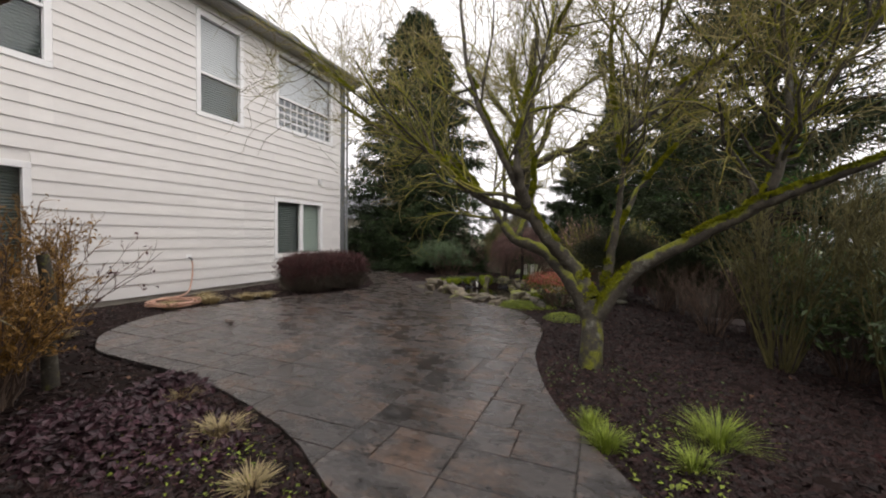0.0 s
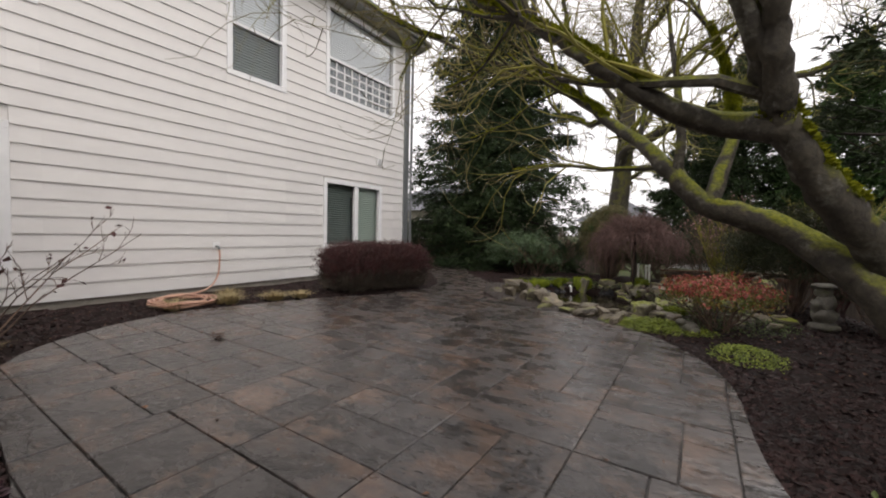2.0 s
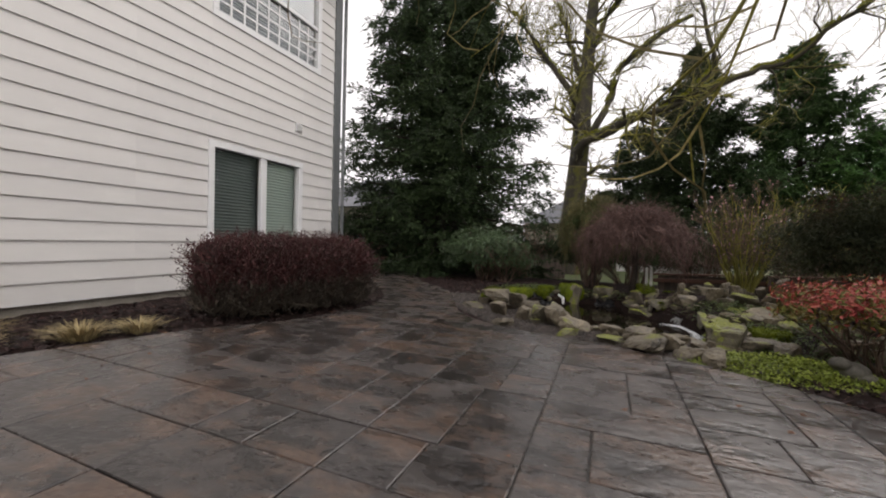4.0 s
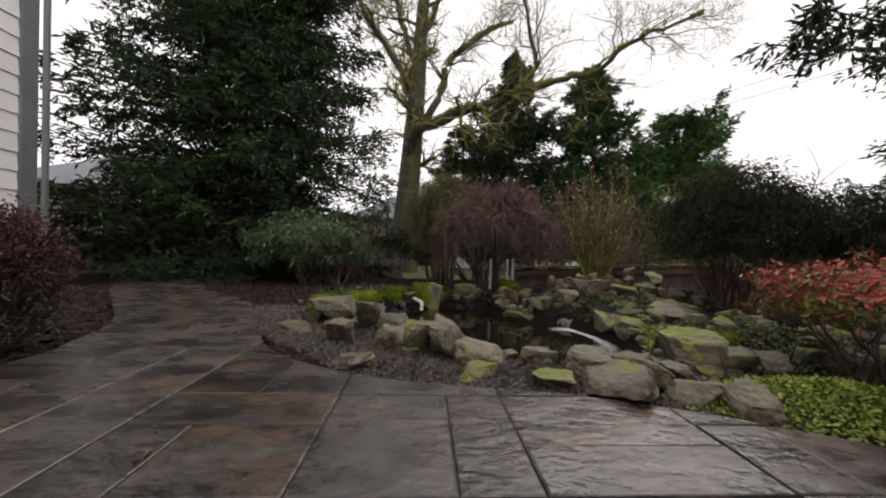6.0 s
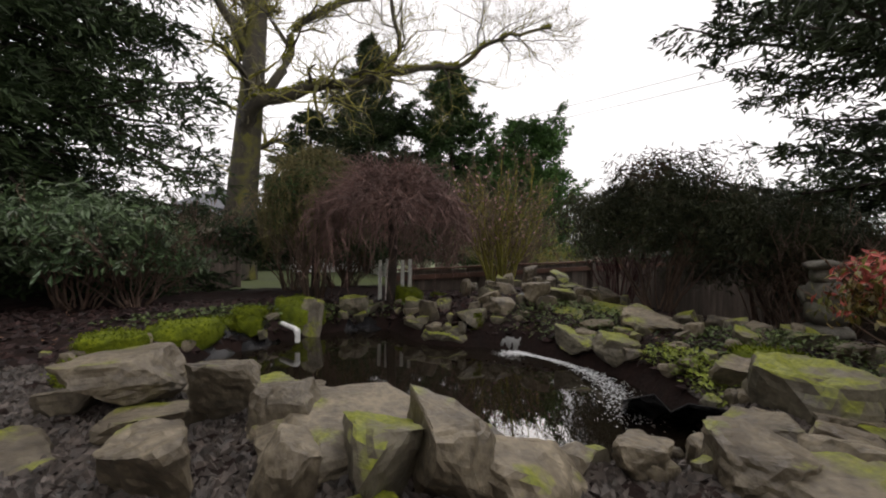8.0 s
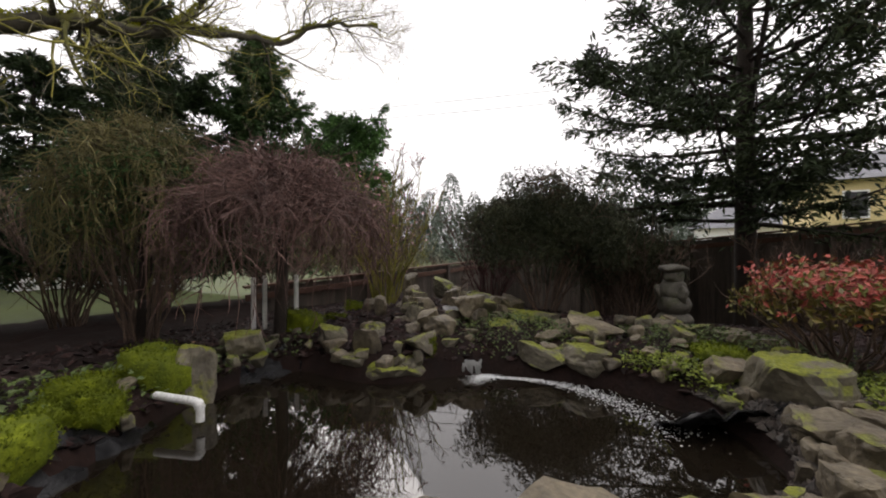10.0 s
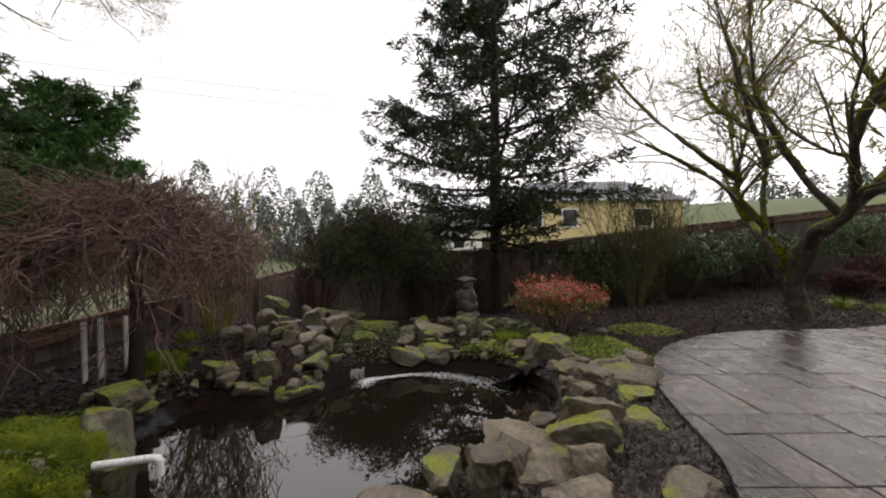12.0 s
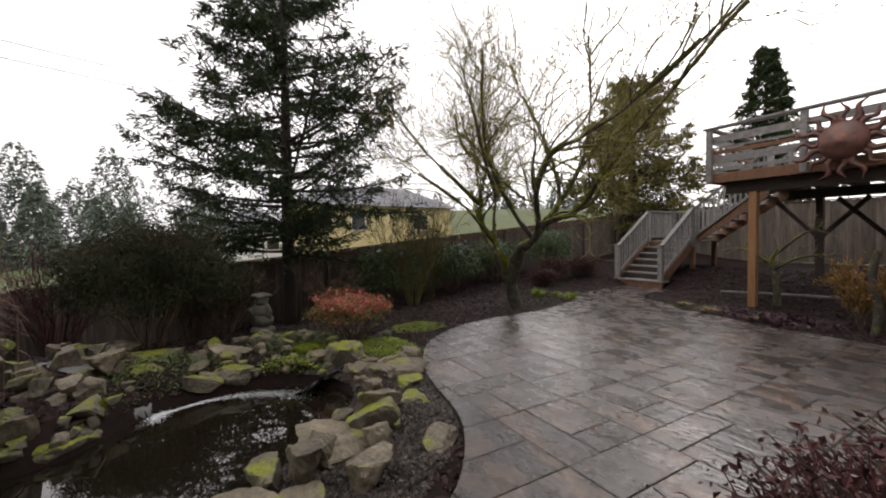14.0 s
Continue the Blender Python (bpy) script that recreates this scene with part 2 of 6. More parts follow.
BLOSSOM = material("pink_bud", (0.42, 0.22, 0.23), (0.55, 0.32, 0.33), 5, (0.5, 0.6), 0.0, island=0.3)
GOLD_TWIG = material("golden_shrub_twig", (0.24, 0.125, 0.025), (0.34, 0.19, 0.045), 3, (0.6, 0.8), 0.0, island=0.4)
STRAW = material("dry_grass", (0.28, 0.215, 0.10), (0.42, 0.34, 0.18), 5, (0.6, 0.8), 0.0, island=0.35)
LIME_GRASS = material("lime_grass", (0.15, 0.21, 0.02), (0.29, 0.36, 0.045), 5, (0.5, 0.65), 0.0, island=0.3)
HEUCHERA = material("purple_leaf", (0.035, 0.014, 0.020), (0.085, 0.035, 0.045), 6, (0.4, 0.55), 0.0, island=0.45)
FENCE_WOOD = material("weathered_fence_board", (0.052, 0.041, 0.032), (0.117, 0.093, 0.075), 3, (0.75, 0.9), 0.4, stretch=(4, 4, 0.4), rand=0.3)
FENCE_CAP = material("brown_fence_rail", (0.075, 0.036, 0.023), (0.12, 0.058, 0.038), 3, (0.7, 0.85), 0.3)
DECK_GREY = material("weathered_grey_deck_wood", (0.17, 0.16, 0.155), (0.27, 0.26, 0.25), 3, (0.7, 0.85), 0.3, stretch=(3, 3, 3), rand=0.15)
DECK_BROWN = material("stained_deck_wood", (0.13, 0.062, 0.034), (0.20, 0.10, 0.055), 3, (0.65, 0.8), 0.3, stretch=(3, 3, 1), rand=0.15)
DECK_NEW = material("orange_cedar_post", (0.27, 0.135, 0.055), (0.36, 0.19, 0.085), 3, (0.6, 0.75), 0.3, stretch=(4, 4, 0.6))
# wood under the deck and treads, its shade put into the colour
DECK_SHADED = material("joist_wood_shade_toned", (0.035, 0.025, 0.020), (0.063, 0.045, 0.035), 3, (0.75, 0.9), 0.3)
COPPER = material("aged_copper", (0.12, 0.055, 0.045), (0.22, 0.10, 0.08), 5, (0.4, 0.6), 0.3, metal=0.5, c3=(0.10, 0.085, 0.08))
STATUE = material("mossy_cast_stone", (0.075, 0.068, 0.055), (0.15, 0.14, 0.115), 8, (0.6, 0.8), 0.6, c3=(0.07, 0.075, 0.03))
YELLOW_WALL = material("yellow_house_paint", (0.62, 0.50, 0.24), (0.68, 0.56, 0.29), 0.6, (0.6, 0.7), 0.05)
FAR_WALL = material("beige_house_paint", (0.30, 0.28, 0.23), (0.36, 0.33, 0.27), 0.8, (0.6, 0.7), 0.05)
FAR_ROOF = material("far_roof_shingle", (0.13, 0.135, 0.15), (0.19, 0.195, 0.21), 2, (0.8, 0.9), 0.2)
PANE_DARK = material("dark_pane", (0.02, 0.022, 0.025), (0.035, 0.037, 0.04), 2, (0.08, 0.12), 0.0)
LAWN = material("grass_ground", (0.045, 0.060, 0.016), (0.080, 0.100, 0.028), 0.6, (0.8, 0.95), 0.4)
CABLE = material("black_cable", (0.02, 0.02, 0.02), (0.03, 0.03, 0.03), 2, (0.5, 0.6), 0.0)
WATER = glassy("pond_water", (0.10, 0.075, 0.05), 0.015, 0.0)
wb = WATER.node_tree.nodes["Principled BSDF"]
wb.inputs["Base Color"].default_value = (0.012, 0.009, 0.006, 1)
wb.inputs["IOR"].default_value = 2.0
ripple = WATER.node_tree.nodes.new("ShaderNodeTexNoise")
ripple.inputs["Scale"].default_value, ripple.inputs["Detail"].default_value = 5.0, 3
rbump = WATER.node_tree.nodes.new("ShaderNodeBump")
rbump.inputs["Strength"].default_value, rbump.inputs["Distance"].default_value = 0.10, 0.02
WATER.node_tree.links.new(ripple.outputs["Fac"], rbump.inputs["Height"])
WATER.node_tree.links.new(rbump.outputs[0], wb.inputs["Normal"])

FALLING = glassy("falling_water", (0.16, 0.16, 0.155), 0.12, 0.0)
fall_bump = FALLING.node_tree.nodes.new("ShaderNodeBump")
fall_bump.inputs["Strength"].default_value, fall_bump.inputs["Distance"].default_value = 0.4, 0.02
fall_noise = FALLING.node_tree.nodes.new("ShaderNodeTexNoise")
fall_noise.inputs["Scale"].default_value, fall_noise.inputs["Detail"].default_value = 22.0, 3
FALLING.node_tree.links.new(fall_noise.outputs["Fac"], fall_bump.inputs["Height"])
FALLING.node_tree.links.new(fall_bump.outputs[0], FALLING.node_tree.nodes["Principled BSDF"].inputs["Normal"])

# ---- building helpers ----
rs = np.random.RandomState(7)


def mesh_ob(name, verts, faces, mat, parent=None, label="", smooth=False):
    me = bpy.data.meshes.new(name)
    v = np.asarray(verts, float) * UNIT
    me.from_pydata(v.tolist(), [], [list(map(int, f)) for f in faces] if not isinstance(faces, np.ndarray) else faces.tolist())
    me.materials.append(mat)
    if smooth:
        me.polygons.foreach_set("use_smooth", [True] * len(me.polygons))
    ob = new(name, me)
    ob.parent = parent
    if label:
        tagged(ob, label)
    return ob


def part(name, bm, mat, parent=None, label="", smooth=False):
    bmesh.ops.scale(bm, vec=(UNIT, UNIT, UNIT), verts=bm.verts)
    me = bpy.data.meshes.new(name)
    bm.to_mesh(me)
    bm.free()
    me.materials.append(mat)
    if smooth:
        me.polygons.foreach_set("use_smooth", [True] * len(me.polygons))
    ob = new(name, me)
    ob.parent = parent
    if label:
        tagged(ob, label)
    return ob


def thing(name, label, category, group="", kind="", at=(0, 0, 0)):
    ob = new(name)
    ob.empty_display_size = 0.1
    ob.location = metres(at)
    return tagged(ob, label, category, group, kind)


def place(ob, x, y, z=0.0, rz=0.0, rx=0.0, ry=0.0, s=1.0):
    ob.matrix_basis = pose(x * UNIT, y * UNIT, z * UNIT, rx, ry, rz) @ Matrix.Diagonal((s, s, s, 1))
    return ob


def box(bm, lo, hi, bevel=0.0):
    lo, hi = Vector(lo), Vector(hi)
    r = bmesh.ops.create_cube(bm, size=1.0, matrix=Matrix.LocRotScale((lo + hi) / 2, None, hi - lo))
    if bevel:
        bmesh.ops.bevel(bm, geom=list({e for v in r["verts"] for e in v.link_edges}), offset=bevel, segments=1, affect="EDGES")
    return r["verts"]


def box_part(name, lo, hi, mat, parent=None, label="", bevel=0.004):
    bm = bmesh.new()
    box(bm, lo, hi, bevel)
    return part(name, bm, mat, parent, label)


def beam_part(name, a, b, w, h, mat, parent=None, label=""):
    """A board of width w and height h from a to b."""
    a, b = Vector(a), Vector(b)
    bm = bmesh.new()
    box(bm, (-w / 2, 0, -h / 2), (w / 2, (b - a).length, h / 2), 0.004)
    bmesh.ops.transform(bm, verts=bm.verts, matrix=Matrix.Translation(a) @ (b - a).to_track_quat("Y", "Z").to_matrix().to_4x4())
    return part(name, bm, mat, parent, label)


def tubes(lines, sides=5):
    """Vertices and faces of tapered tubes; lines is a list of (points, radii)."""
    vs, fs, base = [], [], 0
    for pts, rad in lines:
        p = np.asarray(pts, float)
        r = np.asarray(rad, float)
        d = np.gradient(p, axis=0)
        d /= np.linalg.norm(d, axis=1)[:, None] + 1e-9
        ref = np.where(np.abs(d[:, 2:3]) > 0.9, np.array([[1.0, 0, 0]]), np.array([[0, 0, 1.0]]))
        u = np.cross(d, ref)
        u /= np.linalg.norm(u, axis=1)[:, None] + 1e-9
        w = np.cross(d, u)
        a = np.linspace(0, 2 * np.pi, sides, endpoint=False)
        ring = p[:, None] + r[:, None, None] * (np.cos(a)[None, :, None] * u[:, None] + np.sin(a)[None, :, None] * w[:, None])
        k = len(p)
        vs.append(ring.reshape(-1, 3))
        i = np.arange(k - 1)[:, None] * sides
        j = np.arange(sides)[None]
        jn = (j + 1) % sides
        fs.append(np.stack([i + j, i + jn, i + sides + jn, i + sides + j], -1).reshape(-1, 4) + base)
        base += k * sides
    return np.concatenate(vs), np.concatenate(fs)


def leaves(centres, normals, size, aspect=0.5, axis=None, rng=rs, fold=0.25):
    """Small pointed leaves, each of two triangles folded along the rib."""
    c = np.asarray(centres, float)
    n = len(c)
    nr = np.asarray(normals, float) + rng.normal(0, 0.45, (n, 3))
    nr /= np.linalg.norm(nr, axis=1)[:, None] + 1e-9
    a = rng.normal(0, 1, (n, 3)) if axis is None else np.asarray(axis, float) + rng.normal(0, 0.25, (n, 3))
    a -= nr * (a * nr).sum(1)[:, None]
    a /= np.linalg.norm(a, axis=1)[:, None] + 1e-9
    b = np.cross(nr, a)
    s = size * rng.uniform(0.6, 1.35, (n, 1))
    v = np.stack([c, c + a * s * 0.5 + b * s * aspect * 0.5 + nr * s * fold * 0.5, c + a * s, c + a * s * 0.5 - b * s * aspect * 0.5 + nr * s * fold * 0.5], 1)
    i = np.arange(n)[:, None] * 4
    f = np.concatenate([i + [[0, 1, 2]], i + [[0, 2, 3]]], 0)
    return v.reshape(-1, 3), f


def grow(rng, p, d, length, r, level, out, steps=6, wander=0.18, lift=0.05, kids=(5, 4), spread=(0.5, 1.0), shrink=(0.45, 0.7), start=0.25):
    """A branch and its side branches, as lines of points with radii, sorted by level."""
    p, d = np.asarray(p, float), np.asarray(d, float)
    d = d / np.linalg.norm(d)
    pts = [p]
    for i in range(steps):
        d = d + rng.normal(0, wander, 3) + np.array([0, 0, lift])
        d /= np.linalg.norm(d)
        pts.append(pts[-1] + d * length / steps)
    pts = np.array(pts)
    rad = r * np.linspace(1, 0.35, steps + 1)
    out.setdefault(level, []).append((pts, rad))
    if kids:
        sprout(rng, pts, rad, level, out, kids, spread, shrink, length, wander, lift, start)


def sprout(rng, pts, rad, level, out, kids, spread=(0.5, 1.0), shrink=(0.45, 0.7), length=1.0, wander=0.18, lift=0.05, start=0.25):
    k = len(pts) - 1
    for _ in range(kids[0]):
        s = rng.uniform(start, 0.98) * k
        i = min(int(s), k - 1)
        q = pts[i] + (pts[i + 1] - pts[i]) * (s - i)
        t = pts[i + 1] - pts[i]
        t = t / (np.linalg.norm(t) + 1e-9)
        side = rng.normal(0, 1, 3)
        side -= t * side.dot(t)
        side /= np.linalg.norm(side) + 1e-9
        a = rng.uniform(*spread)
        grow(rng, q, t * math.cos(a) + side * math.sin(a) + np.array([0, 0, 0.15]), length * rng.uniform(*shrink), max(0.0048, rad[i] * rng.uniform(0.35, 0.6)), level + 1, out, 5, wander * 1.15, lift, kids[1:], spread, shrink)


def smooth_line(pts, n=4):
    """Catmull-Rom through a few points."""
    p = np.asarray(pts, float)
    q = np.vstack([2 * p[0] - p[1], p, 2 * p[-1] - p[-2]])
    out = []
    for i in range(1, len(q) - 2):
        for t in np.linspace(0, 1, n, endpoint=False):
            a, b, c, d = q[i - 1:i + 3]
            out.append(0.5 * (2 * b + (c - a) * t + (2 * a - 5 * b + 4 * c - d) * t**2 + (3 * b - a - 3 * c + d) * t**3))
    return np.vstack([out, p[-1]])


# ---- the ground, the patio and the pond ----
PATIO = [(-1.04, 2.07), (-1.91, 2.55), (-3.6, 3.0), (-5.42, 3.09), (-6.05, 3.29), (-6.66, 3.7), (-7.2, 4.5), (-7.45, 5.4), (-7.3, 6.2), (-7.0, 7.2),
         (-6.75, 7.9), (-6.45, 8.3), (-6.2, 8.9), (-6.05, 9.8), (-6.15, 10.4), (-6.4, 11.07), (-6.9, 11.77), (-7.9, 13.0), (-8.9, 14.4), (-9.6, 16.0), (-8.4, 16.4),
         (-7.5, 14.6), (-6.6, 13.4), (-5.77, 12.56), (-5.3, 11.7), (-5.04, 11.11), (-4.74, 10.48), (-4.5, 10.13), (-4.1, 9.8), (-3.6, 9.55), (-2.98, 9.42)]
PATIO += [(-2.4, 9.28), (-1.9, 9.05), (-1.4, 8.75), (-0.95, 8.3), (-0.65, 7.8), (-0.42, 7.2), (-0.33, 6.6), (-0.28, 5.6), (-0.08, 4.7), (0.2, 3.9), (0.5, 3.35),
          (0.85, 2.75), (1.1, 2.2), (1.3, 1.4), (1.35, 0.7), (1.35, -0.2), (0.0, -0.2), (0.0, 0.9), (-0.3, 1.6), (-0.65, 1.9)]
POND = [(-4.5, 12.35), (-4.25, 12.85), (-3.75, 13.25), (-3.25, 13.55), (-2.7, 13.68), (-2.35, 13.5), (-2.3, 13.05), (-2.2, 12.65), (-1.85, 12.4), (-1.5, 12.1),
        (-1.35, 11.6), (-1.3, 11.1), (-1.45, 10.6), (-1.7, 10.25), (-2.15, 10.1), (-2.65, 10.3), (-3.1, 10.65), (-3.55, 11.15), (-4.1, 11.75)]
WATER_Z = -0.21


def rounded(poly, n=3):
    p = np.array([*poly[-1:], *poly, *poly[:2]])
    out = []
    for i in range(1, len(p) - 2):
        for t in np.linspace(0, 1, n, endpoint=False):
            a, b, c, d = p[i - 1:i + 3]
            out.append(0.5 * (2 * b + (c - a) * t + (2 * a - 5 * b + 4 * c - d) * t**2 + (3 * b - a - 3 * c + d) * t**3))
    return np.array(out)


PATIO_LINE, POND_LINE = rounded(PATIO), rounded(POND)


def inside(poly, x, y):
    x, y = np.asarray(x, float), np.asarray(y, float)
    a, b = poly, np.roll(poly, -1, 0)
    r = np.zeros(x.shape, bool)
    for (x0, y0), (x1, y1) in zip(a, b):
        r ^= ((y0 > y) != (y1 > y)) & (x < (x1 - x0) * (y - y0) / (y1 - y0 + 1e-12) + x0)
    return r


def away(poly, x, y):
    """Distance to the outline."""
    x, y = np.asarray(x, float), np.asarray(y, float)
    best = np.full(x.shape, 1e9)
    for (x0, y0), (x1, y1) in zip(poly, np.roll(poly, -1, 0)):
        dx, dy = x1 - x0, y1 - y0
        t = np.clip(((x - x0) * dx + (y - y0) * dy) / (dx * dx + dy * dy + 1e-12), 0, 1)
        best = np.minimum(best, np.hypot(x - x0 - t * dx, y - y0 - t * dy))
    return best


def step01(v):
    v = np.clip(v, 0, 1)
    return v * v * (3 - 2 * v)


def level(x, y):
    """Height of the bare ground."""
    x, y = np.asarray(x, float), np.asarray(y, float)
    wx = step01((x - 0.6) / 4.2)
    wy = step01((1.4 - y) / 4.5) * (1 - wx)
    z = -0.035 + wx * (0.40 - 0.1 * y.clip(-8, 17)) + wy * 0.6
    z += 0.26 * np.exp(-(((x + 0.7) / 1.3) ** 2 + ((y - 13.3) / 1.0) ** 2))
    z += 0.12 * np.exp(-(((x + 0.6) / 1.0) ** 2 + ((y - 10.9) / 0.9) ** 2))
    z += 0.05 * np.exp(-(((x + 4.4) / 1.2) ** 2 + ((y - 14.2) / 0.7) ** 2))
    z -= 0.35 * step01((y - 16) / 6)
    far = step01((np.hypot(x + 3, y - 8) - 22) / 40)
    z = z * (1 - far) + far * (-1.6 + 7.8 * step01((x - 8) / 30) * step01((6 - y) / 14))
    d = away(PATIO_LINE, x, y)
    inn = inside(PATIO_LINE, x, y)
    z = np.where(inn, -0.07, np.where(d < 0.5, -0.045 + (z + 0.045) * step01(d / 0.5), z))
    p = inside(POND_LINE, x, y)
    dp = away(POND_LINE, x, y)
    return np.where(p, z - 0.75 * step01((dp + 0.12) / 0.5), np.where(dp < 0.25, z - 0.1 * (1 - dp / 0.25), z))


def flat_poly(name, line, z, mat, parent=None, label="", depth=0.0):
    bm = bmesh.new()
    f = bm.faces.new([bm.verts.new((x, y, z)) for x, y in line])
    if f.normal.z < 0:
        f.normal_flip()
    if depth:
        r = bmesh.ops.extrude_face_region(bm, geom=[f])
        bmesh.ops.translate(bm, verts=[v for v in r["geom"] if isinstance(v, bmesh.types.BMVert)], vec=(0, 0, -depth))
        bmesh.ops.recalc_face_normals(bm, faces=bm.faces)
    bmesh.ops.triangulate(bm, faces=bm.faces)
    return part(name, bm, mat, parent, label)


def ground_axis(lo, hi, fine):
    near = np.arange(lo, hi, fine)
    out = np.geomspace(1, 900, 26)
    return np.concatenate([lo - out[::-1], near, hi + out])


gx, gy = ground_axis(-10.5, 6.5, 0.13), ground_axis(-5.0, 17.0, 0.13)
GX, GY = np.meshgrid(gx, gy)
GZ = level(GX, GY)
near_bed = (np.hypot(GX + 2, GY - 7) < 16) & ~inside(PATIO_LINE, GX, GY)
GZ = GZ + near_bed * rs.normal(0, 0.011, GZ.shape)
nx, ny = len(gx), len(gy)
gi = (np.arange(ny - 1)[:, None] * nx + np.arange(nx - 1)[None]).ravel()
gfaces = np.stack([gi, gi + 1, gi + nx + 1, gi + nx], 1)
ground = mesh_ob("ground", np.stack([GX, GY, GZ], -1).reshape(-1, 3), gfaces, SOIL, smooth=True)
tagged(ground, "dark damp garden soil sloping up to the fence", "ground", kind="structure")
ground.data.materials.append(LAWN)
fc = np.stack([GX.ravel()[gfaces].mean(1), GY.ravel()[gfaces].mean(1)], 1)
lawn = ((fc[:, 0] > 5.6) | (fc[:, 1] > 19.0) | (fc[:, 0] < -14) | (fc[:, 1] < -7)).astype(int)
ground.data.polygons.foreach_set("material_index", lawn.tolist())

patio = thing("pavement", "wet stamped slate-pattern concrete patio with recessed joints", "patio", kind="structure")
flat_poly("concrete_bed", PATIO_LINE, -0.014, GROUT, patio, depth=0.12)

water = flat_poly("water", rounded([((x + 2.9) * 1.06 - 2.9, (y - 11.9) * 1.06 + 11.9) for x, y in POND]), WATER_Z, WATER)
tagged(water, "still dark brown pond water mirroring trees and sky", "pond", kind="structure")

# ---- the house with its lap siding ----
HX, H_END, H_START, H_TOP, LAP = -9.31, 13.33, -7.0, 7.62, 0.2722
WINDOWS = [(2.0, 3.86, 0.65, 2.8), (2.1, 4.2, 4.73, 7.3), (7.16, 8.5, 4.70, 7.31), (9.76, 11.99, 0.78, 2.70), (9.81, 12.55, 5.03, 7.45)]
house = thing("house", "two-storey pale grey lap-sided house with white-framed windows", "house")


def wall_pieces(lo, hi, zlo, zhi, holes):
    """Rectangles of a wall round its openings."""
    ys = sorted({lo, hi, *[min(max(v, lo), hi) for h in holes for v in h[:2]]})
    for a, b in zip(ys, ys[1:]):
        cuts = sorted((h[2], h[3]) for h in holes if h[0] < (a + b) / 2 < h[1])
        z = zlo
        for c, d in cuts:
            if c > z and z < zhi:
                yield a, b, z, min(c, zhi)
            z = max(z, d)
        if z < zhi:
            yield a, b, z, zhi


for a, b, c, d in wall_pieces(H_START, H_END - 0.02, 0.1, H_TOP, WINDOWS):
    box_part("wall", (HX - 0.2, a, c), (HX - 0.012, b, d), SIDING, house, bevel=0)
box_part("foundation", (HX - 0.2, H_START, -0.15), (HX - 0.025, H_END - 0.03, 0.12), FOUNDATION, house, "bare concrete foundation strip")
box_part("end_wall", (HX - 9.0, H_END - 0.2, 0.0), (HX - 0.2, H_END, H_TOP), SIDING, house)
box_part("back_wall", (HX - 9.0, H_START, 0.0), (HX - 8.8, H_END - 0.2, H_TOP), SIDING, house)
box_part("corner_trim", (HX - 0.14, H_END - 0.22, 0.0), (HX + 0.055, H_END + 0.03, H_TOP), TRIM_GREY, house, "dark grey painted corner board")
z = 0.092
while z < H_TOP:
    top = min(z + LAP + 0.02, H_TOP)
    for a, b, c, d in wall_pieces(H_START, H_END - 0.22, z, z + 0.005, [(w[0] - 0.05, w[1] + 0.05, w[2] - 0.05, w[3] + 0.05) for w in WINDOWS]):
        bm = bmesh.new()
        v = [bm.verts.new(p) for y in (a, b) for p in ((HX - 0.006, y, z), (HX + 0.027, y, z), (HX + 0.003, y, top), (HX - 0.006, y, top))]
        for q in ((0, 1, 2, 3), (7, 6, 5, 4), (0, 4, 5, 1), (1, 5, 6, 2), (2, 6, 7, 3), (3, 7, 4, 0)):
            bm.faces.new([v[i] for i in q])
        bmesh.ops.recalc_face_normals(bm, faces=bm.faces)
        part("siding_board", bm, SIDING, house)
    z += LAP
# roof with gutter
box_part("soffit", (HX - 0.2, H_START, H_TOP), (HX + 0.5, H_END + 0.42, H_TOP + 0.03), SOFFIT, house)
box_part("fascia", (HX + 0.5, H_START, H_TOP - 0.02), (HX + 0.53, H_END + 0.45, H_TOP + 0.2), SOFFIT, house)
bm = bmesh.new()
v = [bm.verts.new(p) for p in ((HX + 0.6, H_START, H_TOP + 0.2), (HX + 0.6, H_END + 0.5, H_TOP + 0.2), (HX - 4.6, H_END - 4.5, H_TOP + 2.6), (HX - 4.6, H_START, H_TOP + 2.6), (HX - 9.6, H_END + 0.5, H_TOP + 0.2), (HX - 9.6, H_START, H_TOP + 0.2))]
bm.faces.new([v[0], v[1], v[2], v[3]])
bm.faces.new([v[1], v[4], v[2]])
bm.faces.new([v[4], v[5], v[3], v[2]])
r = bmesh.ops.solidify(bm, geom=bm.faces[:], thickness=0.08)
part("roof", bm, SHINGLE, house)
bm = bmesh.new()
box(bm, (HX + 0.53, H_START, H_TOP + 0.05), (HX + 0.66, H_END + 0.48, H_TOP + 0.19), 0.03)
part("gutter", bm, TRIM_GREY, house, "dark gutter along the eave")
gv, gf = tubes([(smooth_line([(HX + 0.6, H_END + 0.3, H_TOP + 0.05), (HX + 0.45, H_END + 0.25, H_TOP - 0.1), (HX + 0.12, H_END + 0.12, H_TOP - 0.25), (HX + 0.1, H_END + 0.1, H_TOP - 0.6), (HX + 0.1, H_END + 0.1, 0.1)]), [0.045] * 17)], 6)
mesh_ob("downspout", gv, gf, TRIM_GREY, house)


